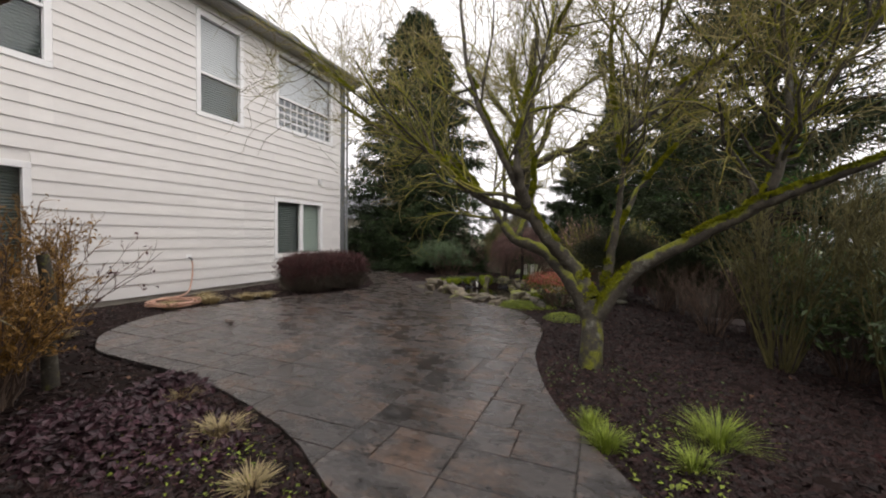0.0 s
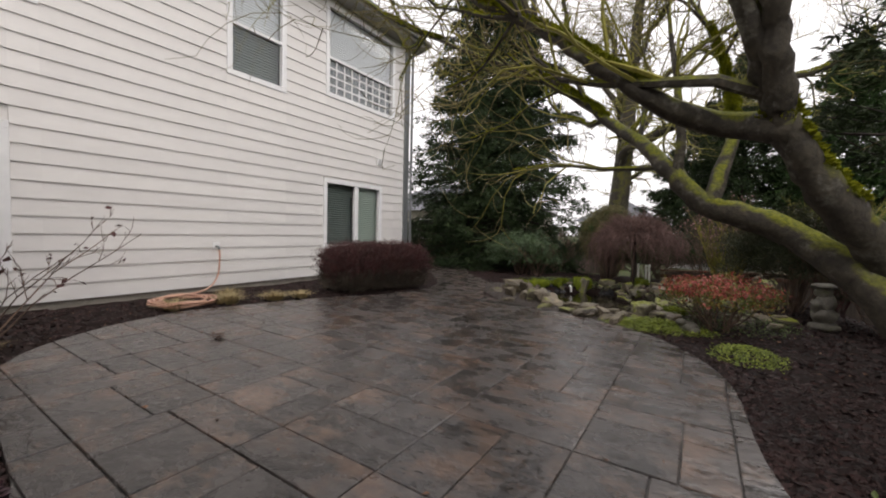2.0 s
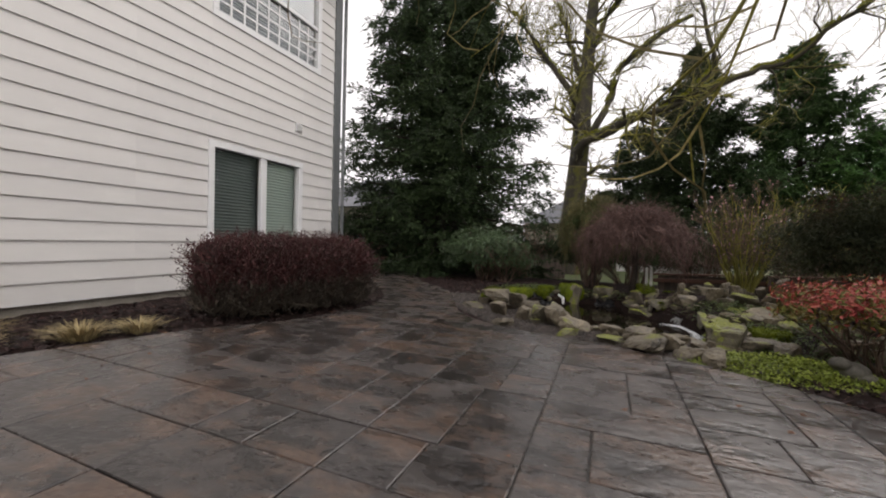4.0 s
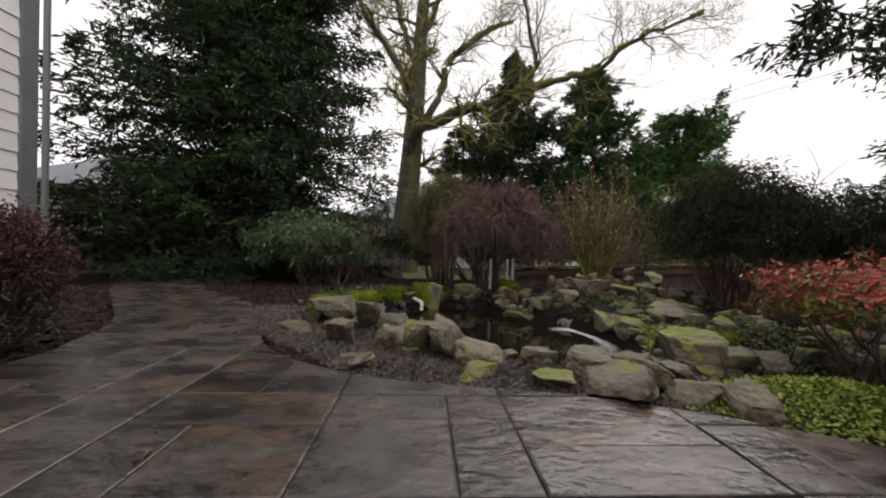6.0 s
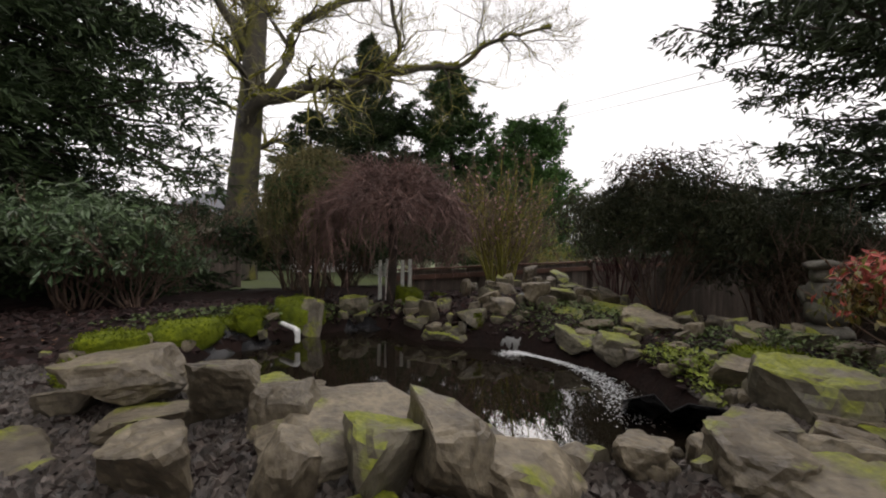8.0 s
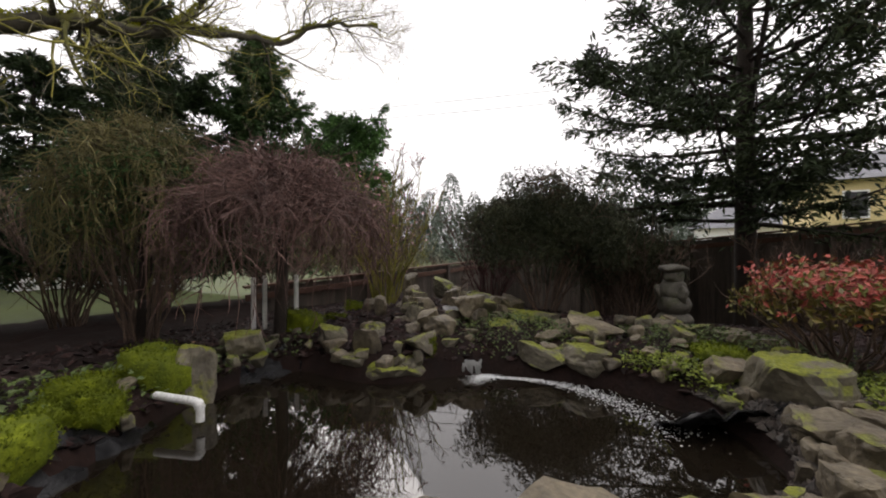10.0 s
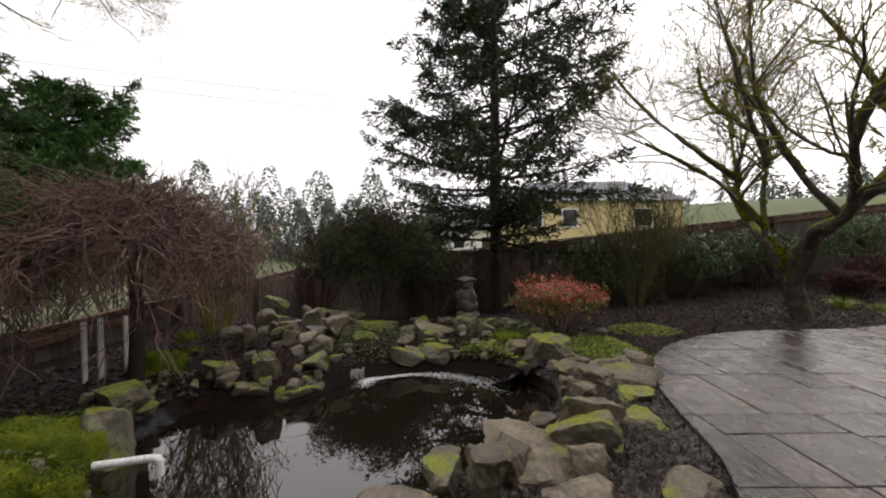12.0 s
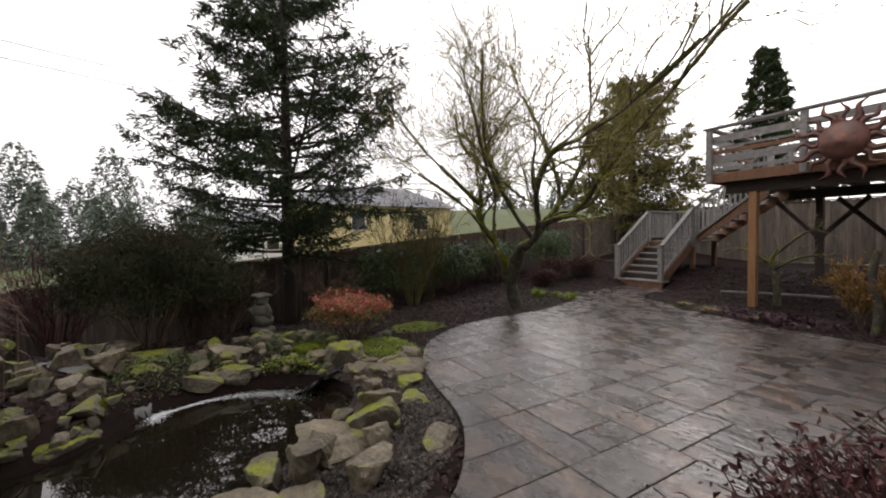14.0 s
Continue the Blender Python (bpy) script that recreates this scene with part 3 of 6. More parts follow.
def make_window(n, y0, y1, z0, z1, split="", blind=0.0, tones=(None, None)):
    w = thing("window_%d" % n, "white vinyl framed window in the lap siding", "window", kind="structure")
    w.parent = None
    f = 0.07
    for lo, hi, nm in (((y0 - 0.05, z0 - 0.05), (y1 + 0.05, z0 + f), "window_sill"), ((y0 - 0.05, z1 - f), (y1 + 0.05, z1 + 0.05), "window_frame"),
                       ((y0 - 0.05, z0 + f), (y0 + f, z1 - f), "window_frame"), ((y1 - f, z0 + f), (y1 + 0.05, z1 - f), "window_frame")):
        box_part(nm, (HX - 0.08, lo[0], lo[1]), (HX + 0.035, hi[0], hi[1]), TRIM_WHITE, w)
    panes = [(y0 + f, y1 - f, z0 + f, z1 - f)]
    if split == "v":
        m = y0 + (y1 - y0) * 0.53
        box_part("mullion", (HX - 0.07, m - 0.075, z0 + f), (HX + 0.02, m + 0.075, z1 - f), TRIM_WHITE, w)
        panes = [(y0 + f, m - 0.075, z0 + f, z1 - f), (m + 0.075, y1 - f, z0 + f, z1 - f)]
    if split in ("h", "grid"):
        m = z0 + (z1 - z0) * 0.42
        box_part("meeting_rail", (HX - 0.07, y0 + f, m - 0.035), (HX + 0.015, y1 - f, m + 0.035), TRIM_WHITE, w)
        panes = [(y0 + f, y1 - f, z0 + f, m - 0.035), (y0 + f, y1 - f, m + 0.035, z1 - f)]
    for i, (a, b, c, d) in enumerate(panes):
        g = box_part("pane", (HX - 0.05, a, c), (HX - 0.042, b, d), GLASS, w, bevel=0)
        g.visible_shadow = False
        if split == "grid" and i == 0:
            for k in range(1, 9):
                y = a + (b - a) * k / 9
                box_part("grille_bar", (HX - 0.04, y - 0.02, c), (HX - 0.025, y + 0.02, d), TRIM_WHITE, w, bevel=0)
            for k in range(1, 4):
                zz = c + (d - c) * k / 4
                box_part("grille_bar", (HX - 0.04, a, zz - 0.02), (HX - 0.0252, b, zz + 0.02), TRIM_WHITE, w, bevel=0)
        if (blind and i >= len(panes) - 1) or blind > 1:
            k = int((d - c) / 0.03)
            zz = np.linspace(c, d, k)
            vv = np.array([(HX - 0.13 + (0.012 if j % 2 else -0.012), y, q) for j, q in enumerate(zz) for y in (a, b)])
            ff = np.array([(2 * j, 2 * j + 1, 2 * j + 3, 2 * j + 2) for j in range(k - 1)])
            mesh_ob("blind", vv, ff, tones[i], w, "closed slatted blind behind the glass")
    room = bmesh.new()
    box(room, (HX - 2.2, y0 - 0.3, z0 - 0.3), (HX - 0.21, y1 + 0.3, z1 + 0.3))
    room.faces.ensure_lookup_table()
    bmesh.ops.delete(room, geom=[max(room.faces, key=lambda q: q.calc_center_median().x)], context="FACES")
    part("room_shell", room, DARK_ROOM, w)
    return w


make_window(1, *WINDOWS[0], "v", 2, (BLIND_DIM, BLIND_DIM))
make_window(2, *WINDOWS[1], "h", 2, (BLIND_DIM, BLIND_WHITE))
make_window(3, *WINDOWS[2], "h", 2, (BLIND_DIM, BLIND_WHITE))
make_window(4, *WINDOWS[3], "v", 2, (BLIND_DIM, BLIND))
make_window(5, *WINDOWS[4], "grid", 2, (BLIND_GREY, BLIND_WHITE))

vent = thing("wall_vent", "small white louvred dryer vent on the siding", "vent")
bm = bmesh.new()
box(bm, (HX + 0.01, 11.78, 3.42), (HX + 0.05, 11.98, 3.62), 0.006)
part("cover", bm, TRIM_WHITE, vent)
for i in range(4):
    beam_part("slat", (HX + 0.055, 11.79, 3.45 + i * 0.045), (HX + 0.055, 11.97, 3.45 + i * 0.045), 0.03, 0.012, TRIM_WHITE, vent)
spigot = thing("garden_tap", "wall tap with a white backplate and hose running down", "tap")
box_part("backplate", (HX + 0.01, 6.8, 0.88), (HX + 0.03, 6.95, 1.02), TRIM_WHITE, spigot)
tv, tf = tubes([(smooth_line([(HX + 0.03, 6.87, 0.93), (HX + 0.13, 6.87, 0.92), (HX + 0.15, 6.87, 0.86)]), [0.02] * 9)], 8)
mesh_ob("spout", tv, tf, TRIM_GREY, spigot)
hose = []
for i in range(160):
    a = i * 0.22
    rr = 0.42 + 0.07 * math.sin(a * 0.31) + 0.03 * math.sin(a * 1.7)
    hose.append((-8.15 + rr * 1.15 * math.cos(a), 5.75 + rr * 0.95 * math.sin(a), 0.02 + 0.035 * (i / 160) * 2 + 0.012 * math.sin(i * 0.9)))
hose += smooth_line([hose[-1], (-8.6, 6.3, 0.12), (-9.1, 6.8, 0.3), (HX + 0.16, 6.88, 0.7), (HX + 0.15, 6.87, 0.86)], 6).tolist()
tv, tf = tubes([(hose, [0.019] * len(hose))], 6)
tagged(mesh_ob("garden_hose", tv, tf, HOSE, smooth=True), "pink garden hose lying coiled on the mulch", "hose")

# ---- fences ----


def fence(n, a, b, tops, height, mat_cap=FENCE_CAP, board=0.14):
    """Upright boards from a to b; tops gives the height of the top along it."""
    f = thing("fence_%d" % n, "weathered dark wooden board fence with a brown cap rail", "fence", kind="structure")
    a, b = np.array(a, float), np.array(b, float)
    ln = np.linalg.norm(b - a)
    d = (b - a) / ln
    nn = np.array([-d[1], d[0]])
    k = int(ln / board)
    for i in range(k):
        p = a + d * (i + 0.5) * board
        t = tops(i / k)
        bm = bmesh.new()
        box(bm, (-board / 2 - 0.004, -0.011 + 0.004 * (i % 2), 0), (board / 2 + 0.004, 0.011 + 0.004 * (i % 2), height + rs.uniform(-0.012, 0.012)))
        ob = part("board", bm, FENCE_WOOD, f)
        ob.matrix_basis = pose(p[0] * UNIT, p[1] * UNIT, (t - height) * UNIT, rs.normal(0, 0.15), rs.normal(0, 0.15), math.degrees(math.atan2(d[1], d[0])))
    segs = max(1, int(ln / 2.2))
    for i in range(segs):
        p, q = a + d * ln * i / segs, a + d * ln * (i + 1) / segs
        t0, t1 = tops(i / segs), tops((i + 1) / segs)
        beam_part("cap_rail", (*p, t0 + 0.03), (*q, t1 + 0.03), 0.12, 0.035, mat_cap, f)
        beam_part("rail", (*(p + nn * 0.04), t0 - 0.12), (*(q + nn * 0.04), t1 - 0.12), 0.035, 0.09, mat_cap, f)
        box_part("post", (p[0] + nn[0] * 0.06 - 0.045, p[1] + nn[1] * 0.06 - 0.045, t0 - height - 0.3), (p[0] + nn[0] * 0.06 + 0.045, p[1] + nn[1] * 0.06 + 0.045, t0 + 0.02), FENCE_WOOD, f)
    return f


fence(1, (5.2, -7.0), (5.2, 15.3), lambda s: 2.1 - 0.1 * (-7.0 + 22.3 * s), 1.9)
fence(2, (5.2, 15.3), (-1.6, 15.9), lambda s: 0.57 - 0.25 * s, 1.5)
fence(3, (-4.2, 20.5), (-16.0, 19.0), lambda s: 0.95, 1.5)
fence(4, (5.2, -7.0), (-12.0, -7.6), lambda s: 2.8, 2.2)


# ---- stones round the pond ----
def stone_mesh(seed, sx, sy, sz, sub=3, sharp=0.92):
    """A quarried boulder: a ball cut by random planes, then roughened."""
    rng = np.random.RandomState(seed)
    bm = bmesh.new()
    bmesh.ops.create_icosphere(bm, subdivisions=sub, radius=1.0)
    v = np.array([q.co[:] for q in bm.verts])
    for _ in range(9):
        n = rng.normal(0, 1, 3) * [1, 1, 0.6]
        n /= np.linalg.norm(n)
        over = (v @ n - rng.uniform(0.38, 0.8)).clip(0)
        v -= over[:, None] * n * sharp
    n = np.array([0, 0, 1.0]) + rng.normal(0, 0.12, 3)
    n /= np.linalg.norm(n)
    v -= (v @ n - 0.42).clip(0)[:, None] * n * 0.92
    for q, p in zip(bm.verts, v):
        w = Vector(p)
        w *= 1 + 0.16 * noise.noise(w * 1.7 + Vector((seed * 3.1, 0, 0))) + 0.10 * noise.noise(w * 4.5 + Vector((0, seed * 1.7, 0))) + 0.05 * noise.noise(w * 11 + Vector((0, 0, seed)))
        q.co = Vector((w.x * sx, w.y * sy, w.z * sz))
    return bm


def stone(x, y, w, h, turn, seed, mat=ROCK, z=None, deep=0.75, tilt=0.0, sub=3):
    base = float(level(x, y)) if z is None else z
    ob = part("boulder" if mat is not MOSS else "moss_cushion", stone_mesh(seed, w / 2, w / 2 * deep, h * 0.74, sub, 0.3 if mat is MOSS else 0.92), mat, smooth=mat is MOSS)
    if mat is MOSS:
        pts = np.array([q.co[:] for q in ob.data.vertices]) / UNIT
        nrm = np.array([q.normal[:] for q in ob.data.vertices])
        pick = np.repeat(np.arange(len(pts)), 3)[nrm.repeat(3, 0)[:, 2] > -0.3]
        fv, ff = leaves(pts[pick] + rs.normal(0, 0.012, (len(pick), 3)), rs.normal(0, 1, (len(pick), 3)), 0.02, 0.5, nrm[pick] + [0, 0, 0.4])
        mesh_ob("moss_tuft", fv, ff, MOSS, ob)
    ob.matrix_basis = pose(x * UNIT, y * UNIT, (base + h * 0.3) * UNIT, tilt, tilt * 0.6, turn)
    if mat is ROCK:
        tagged(ob, "grey angular boulder with lichen at the pond edge", "rock", "pond stones")
    elif mat is ROCK_MOSSY:
        tagged(ob, "angular grey boulder half covered in green moss", "rock", "pond stones")
    else:
        tagged(ob, "rounded boulder wholly covered in bright cushion moss", "mossy rock", "pond stones")
    return ob


FRONT = [(-3.90, 9.95, 0.36, 0.13, 174, -0.03), (-4.65, 10.97, 0.33, 0.11, 176, -0.03), (-3.01, 10.11, 0.45, 0.23, 175, -0.03), (-2.60, 10.01, 0.25, 0.20, 175, -0.03),
         (-2.30, 9.79, 0.38, 0.25, 175, -0.03), (-2.60, 9.60, 0.34, 0.13, 174, -0.03), (-1.91, 9.96, 0.37, 0.16, 175, -0.03), (-1.73, 9.78, 0.25, 0.15, 175, -0.03),
         (-1.28, 10.31, 0.34, 0.26, 175, -0.03), (-1.12, 10.00, 0.46, 0.24, 175, -0.03), (-1.46, 9.85, 0.32, 0.14, 175, -0.03), (-1.82, 9.37, 0.31, 0.17, 174, -0.03)]
FRONT_TWO = [(-3.56, 10.67, 0.70, 0.20, 175, -0.03), (-4.16, 11.06, 0.39, 0.16, 176, -0.03), (-3.79, 11.22, 0.29, 0.20, 177, -0.03), (-4.59, 11.43, 0.29, 0.18, 177, -0.03),
             (-3.60, 11.19, 0.27, 0.13, 177, -0.03), (-4.33, 11.33, 0.51, 0.22, 178, 0.12), (-3.93, 10.98, 0.29, 0.23, 177, 0.12), (-3.68, 10.82, 0.32, 0.31, 65, -0.02),
             (-4.10, 10.59, 0.34, 0.32, 65, -0.02), (-3.71, 10.37, 0.26, 0.28, 65, -0.02), (-3.24, 10.20, 0.48, 0.43, 65, -0.02), (-3.04, 9.74, 0.30, 0.12, 65, -0.02),
             (-2.33, 9.47, 0.49, 0.18, 64, -0.02)]
BANK = [(-3.44, 10.32, 0.36, 0.23, 99, -0.02), (-2.02, 9.61, 0.32, 0.17, 98, -0.02), (-1.73, 9.19, 0.27, 0.13, 98, -0.02), (-1.41, 10.08, 0.46, 0.38, 98, -0.10),
        (-0.99, 9.81, 0.27, 0.24, 98, -0.10), (-2.12, 13.08, 0.33, 0.23, 98, -0.20), (-2.03, 12.70, 0.45, 0.20, 98, -0.20), (-1.39, 13.03, 0.31, 0.45, 98, -0.20),
        (-1.13, 12.92, 0.35, 0.32, 98, -0.20)]
BANK_TWO = [(-0.83, 12.22, 0.57, 0.32, 98, -0.20), (-1.07, 13.89, 0.30, 0.27, 97, 0.05), (-1.02, 13.38, 0.28, 0.23, 97, 0.05), (-0.96, 12.75, 0.25, 0.19, 97, 0.05),
            (-0.69, 11.36, 0.54, 0.18, 97, 0.05), (0.55, 14.61, 0.29, 0.29, 96, 0.20), (0.71, 14.06, 0.41, 0.21, 96, 0.20), (-0.67, 12.99, 0.31, 0.24, 97, 0.20),
            (-0.96, 12.58, 0.29, 0.22, 97, 0.20)]
HALF_MOSSY = [(-3.23, 13.54, 0.27, 0.37, 99, -0.10), (-2.69, 13.87, 0.43, 0.34, 98, -0.10), (-2.12, 13.39, 0.29, 0.35, 98, -0.10), (-1.87, 13.11, 0.21, 0.36, 98, -0.10),
              (-1.49, 13.86, 0.24, 0.23, 98, -0.10), (-1.32, 11.66, 0.32, 0.20, 98, -0.10), (-1.20, 11.31, 0.52, 0.22, 98, -0.10), (-0.32, 10.86, 0.45, 0.23, 97, -0.10),
              (-0.10, 12.21, 0.63, 0.33, 97, -0.10)]
CUSHIONS = [(-3.37, 13.84, 0.61, 0.49, 99, -0.22), (-1.97, 13.80, 0.29, 0.36, 98, -0.22), (-3.86, 13.64, 0.34, 0.21, 99, -0.05), (-3.87, 13.29, 0.26, 0.18, 99, -0.05),
            (-1.94, 14.13, 0.42, 0.35, 98, -0.05), (-1.43, 14.10, 0.28, 0.20, 97, -0.05), (-0.65, 14.69, 0.24, 0.23, 97, -0.05), (-1.80, 12.50, 0.09, 0.17, 98, -0.05),
            (-4.01, 13.40, 0.33, 0.11, 99, -0.05)]
seed = 20
for k, (x, y, w, h, a, z) in enumerate((*FRONT, *FRONT_TWO)):
    stone(x, y, w * 1.25, h * 0.95, a, seed, ROCK_MOSSY if k % 9 == 5 else ROCK, z=z - 0.01, tilt=rs.uniform(-9, 9), sub=4, deep=0.85)
    seed += 1
for k, (x, y, w, h, a, z) in enumerate((*BANK, *BANK_TWO)):
    stone(x, y, w * 1.42, h * 1.3, a, seed, ROCK if k % 3 else ROCK_MOSSY, z=z, tilt=rs.uniform(-12, 12), sub=4)
    seed += 1
for x, y, w, h, a, z in HALF_MOSSY:
    stone(x, y, w * 1.38, h * 1.15, a, seed, ROCK_MOSSY, z=z, tilt=rs.uniform(-12, 12), sub=4)
    seed += 1
# cushions of moss along the far bank
for x, y, w, h, a, z in (*CUSHIONS, (-4.35, 13.05, 0.5, 0.26, 30, -0.1), (-4.75, 12.75, 0.46, 0.22, 80, -0.08), (-4.6, 11.95, 0.4, 0.14, 10, -0.05), (-0.95, 10.35, 0.4, 0.18, 40, 0.0)):
    stone(x, y, w * 1.2, h * 1.1, a, seed, MOSS, z=z, deep=0.85, sub=4)
    seed += 1
# smaller filling stones
for i in range(95):
    u = rs.uniform(0, 1) * len(POND_LINE)
    p = POND_LINE[int(u)]
    out = p - np.array([-2.9, 11.6])
    out /= np.linalg.norm(out)
    x, y = p + out * abs(rs.normal(0.1, 0.28))
    if inside(PATIO_LINE, x, y) or inside(POND_LINE, x, y):
        continue
    stone(x, y, rs.uniform(0.12, 0.26), rs.uniform(0.07, 0.14), rs.uniform(0, 180), 300 + i, ROCK_MOSSY if rs.rand() < 0.45 else ROCK, tilt=rs.uniform(-15, 15))
for i in range(60):
    x, y = rs.normal(-0.75, 0.75), rs.normal(12.9, 0.65)
    if inside(POND_LINE, x, y) or abs(x + 1.15 - (y - 12.6) * 0.9) < 0.25 or y < 12.5:
        continue
    stone(x, y, rs.uniform(0.24, 0.44), rs.uniform(0.16, 0.32), rs.uniform(0, 180), 420 + i, ROCK_MOSSY if rs.rand() < 0.4 else ROCK, tilt=rs.uniform(-18, 18))
for i in range(26):
    x, y = rs.uniform(-1.0, 0.6), rs.uniform(9.9, 11.9)
    stone(x, y, rs.uniform(0.2, 0.42), rs.uniform(0.1, 0.2), rs.uniform(0, 180), 520 + i, ROCK_MOSSY if rs.rand() < 0.5 else ROCK, tilt=rs.uniform(-15, 15))

# waterfall in three short steps
fall = thing("waterfall", "small stepped waterfall running between boulders into the pond", "waterfall")
for x0, y0, x1, y1, z0, z1, w in [(-0.4, 13.2, -0.88, 12.82, 0.24, 0.21, 0.26), (-0.92, 12.79, -1.28, 12.5, 0.09, 0.06, 0.26), (-1.3, 12.48, -1.6, 12.24, -0.06, -0.1, 0.3)]:
    d = np.array([x1 - x0, y1 - y0])
    d /= np.linalg.norm(d)
    s = np.array([-d[1], d[0]]) * w / 2
    rows, top = [], [(x0, y0, z0), ((x0 + x1) / 2, (y0 + y1) / 2, (z0 + z1) / 2), (x1, y1, z1), (x1 + d[0] * 0.03, y1 + d[1] * 0.03, z1 - 0.025), (x1 + d[0] * 0.05, y1 + d[1] * 0.05, z1 - 0.07), (x1 + d[0] * 0.06, y1 + d[1] * 0.06, z1 - 0.14)]
    k = 13
    for i, (px, py, pz) in enumerate(top):
        for q in np.linspace(-1, 1, k):
            rag = rs.normal(0, 0.018) * (i > 1)
            rows.append((px + s[0] * q + d[0] * rag, py + s[1] * q + d[1] * rag, pz + rs.normal(0, 0.006)))
    ff = np.array([(i * k + j, i * k + j + 1, i * k + k + j + 1, i * k + k + j) for i in range(len(top) - 1) for j in range(k - 1)])
    mesh_ob("water_sheet", rows, ff, FALLING, fall, "thin sheet of falling water", smooth=True)
fs_ = rs.rand(3200) ** 1.4
fx = -1.62 + 0.28 * np.sin(fs_ * 2.6) - 0.42 * fs_ ** 2 + rs.normal(0, 1, 3200) * (0.012 + 0.09 * fs_ ** 1.5)
fy = 12.05 - 1.45 * fs_ + rs.normal(0, 1, 3200) * (0.012 + 0.09 * fs_ ** 1.5)
fx[:800], fy[:800] = -1.62 + rs.normal(0, 0.09, 800), 12.05 + rs.normal(0, 0.05, 800)
fr = rs.uniform(0.002, 0.0065, 3200)[:, None]
unit = np.array([[1, 0, 0], [0.3, 0.95, 0], [-0.8, 0.6, 0], [-0.8, -0.6, 0], [0.3, -0.95, 0], [0, 0, 0.5]])
fv = np.stack([fx, fy, np.full(3200, WATER_Z + 0.001)], 1)[:, None] + unit[None] * fr[:, None]
ff = (np.arange(3200)[:, None, None] * 6 + np.array([[i, (i + 1) % 5, 5] for i in range(5)])[None]).reshape(-1, 3)
mesh_ob("foam_trail", fv.reshape(-1, 3), ff, FOAM, fall, "trail of white foam bubbles on the pond")
# folded liner showing at the banks
for n, (cx, cy, ln, turn) in enumerate([(-4.15, 12.98, 1.3, 35), (-2.55, 13.62, 0.8, -10), (-1.62, 10.3, 0.9, 130)]):
    vv, ff = [], []
    for i in range(13):
        for j in range(6):
            u, w = i / 12 - 0.5, j / 5
            vv.append((u * ln, (w - 0.5) * 0.34, WATER_Z - 0.06 + 0.24 * w + 0.03 * math.sin(u * 22 + 4 * w + n) + 0.02 * math.sin(u * 41 - 5 * w)))
    ff = np.array([(i * 6 + j, i * 6 + 6 + j, i * 6 + 7 + j, i * 6 + 1 + j) for i in range(12) for j in range(5)])
    ob = mesh_ob("pond_liner", vv, ff, LINER, smooth=True)
    place(ob, cx, cy, 0, turn)
    tagged(ob, "wrinkled shiny black pond liner at the bank", "pond liner")
    sol = ob.modifiers.new("thick", "SOLIDIFY")
    sol.thickness = 0.006
pipe = thing("return_pipe", "white plastic elbow pipe spilling into the pond", "pipe")
pl = smooth_line([(-3.57, 13.34, -0.03), (-3.52, 13.2, -0.035), (-3.47, 13.07, -0.04), (-3.455, 13.03, -0.055), (-3.45, 13.02, -0.09), (-3.45, 13.02, -0.16)], 5)
tv, tf = tubes([(pl, [0.024] * len(pl))], 12)
mesh_ob("tube", tv, tf, PVC, pipe, smooth=True)
tv, tf = tubes([(pl[13:20], [0.03] * 7)], 12)
mesh_ob("elbow_collar", tv, tf, PVC, pipe, smooth=True)

# ---- gravel, mulch and litter ----
def chips(name, n, region, size, mat, flat, label, category):
    pts = []
    while len(pts) < n:
        x, y = rs.uniform(region[0], region[1], n), rs.uniform(region[2], region[3], n)
        ok = region[4](x, y)
        pts += list(zip(x[ok], y[ok]))
    p = np.array(pts[:n])
    z = level(p[:, 0], p[:, 1])
    s = size * rs.uniform(0.5, 1.5, (n, 1))
    base = np.array([[1, 0, -0.3], [-0.6, 0.7, -0.3], [-0.5, -0.75, -0.3], [0.15, 0.1, 1.0], [0.2, -0.05, -1.0]]) * np.array([1, 0.75, flat])
    a = rs.uniform(0, 2 * np.pi, n)
    t = rs.normal(0, 0.35, (n, 2))
    v = base[None] * s[:, None] * (1 + rs.normal(0, 0.22, (n, 5, 3)))
    c, q = np.cos(a)[:, None], np.sin(a)[:, None]
    vx, vy = v[..., 0] * c - v[..., 1] * q, v[..., 0] * q + v[..., 1] * c
    vz = v[..., 2] + vx * t[:, :1] + vy * t[:, 1:]
    out = np.stack([vx + p[:, :1], vy + p[:, 1:], vz + z[:, None] + s * flat * 0.45], -1)
    i = np.arange(n)[:, None] * 5
    f = np.concatenate([i + [q] for q in ([0, 1, 3], [1, 2, 3], [2, 0, 3], [1, 0, 4], [2, 1, 4], [0, 2, 4])])
    return tagged(mesh_ob(name, out.reshape(-1, 3), f, mat), label, category, kind="stuff")


def gravel_zone(x, y):
    return ~inside(PATIO_LINE, x, y) & ~inside(POND_LINE, x, y) & (away(POND_LINE, x, y) < 1.2) & (x + y * 0.3 < 1.7) & (y < 12.4)


def bed(x, y):
    return ~inside(PATIO_LINE, x, y) & ~inside(POND_LINE, x, y) & ~gravel_zone(x, y) & (x > HX + 0.1) & (x < 5.1)


def near_bed(x, y):
    return bed(x, y) & ((x - 0) ** 2 + (y - 3.5) ** 2 < 16)


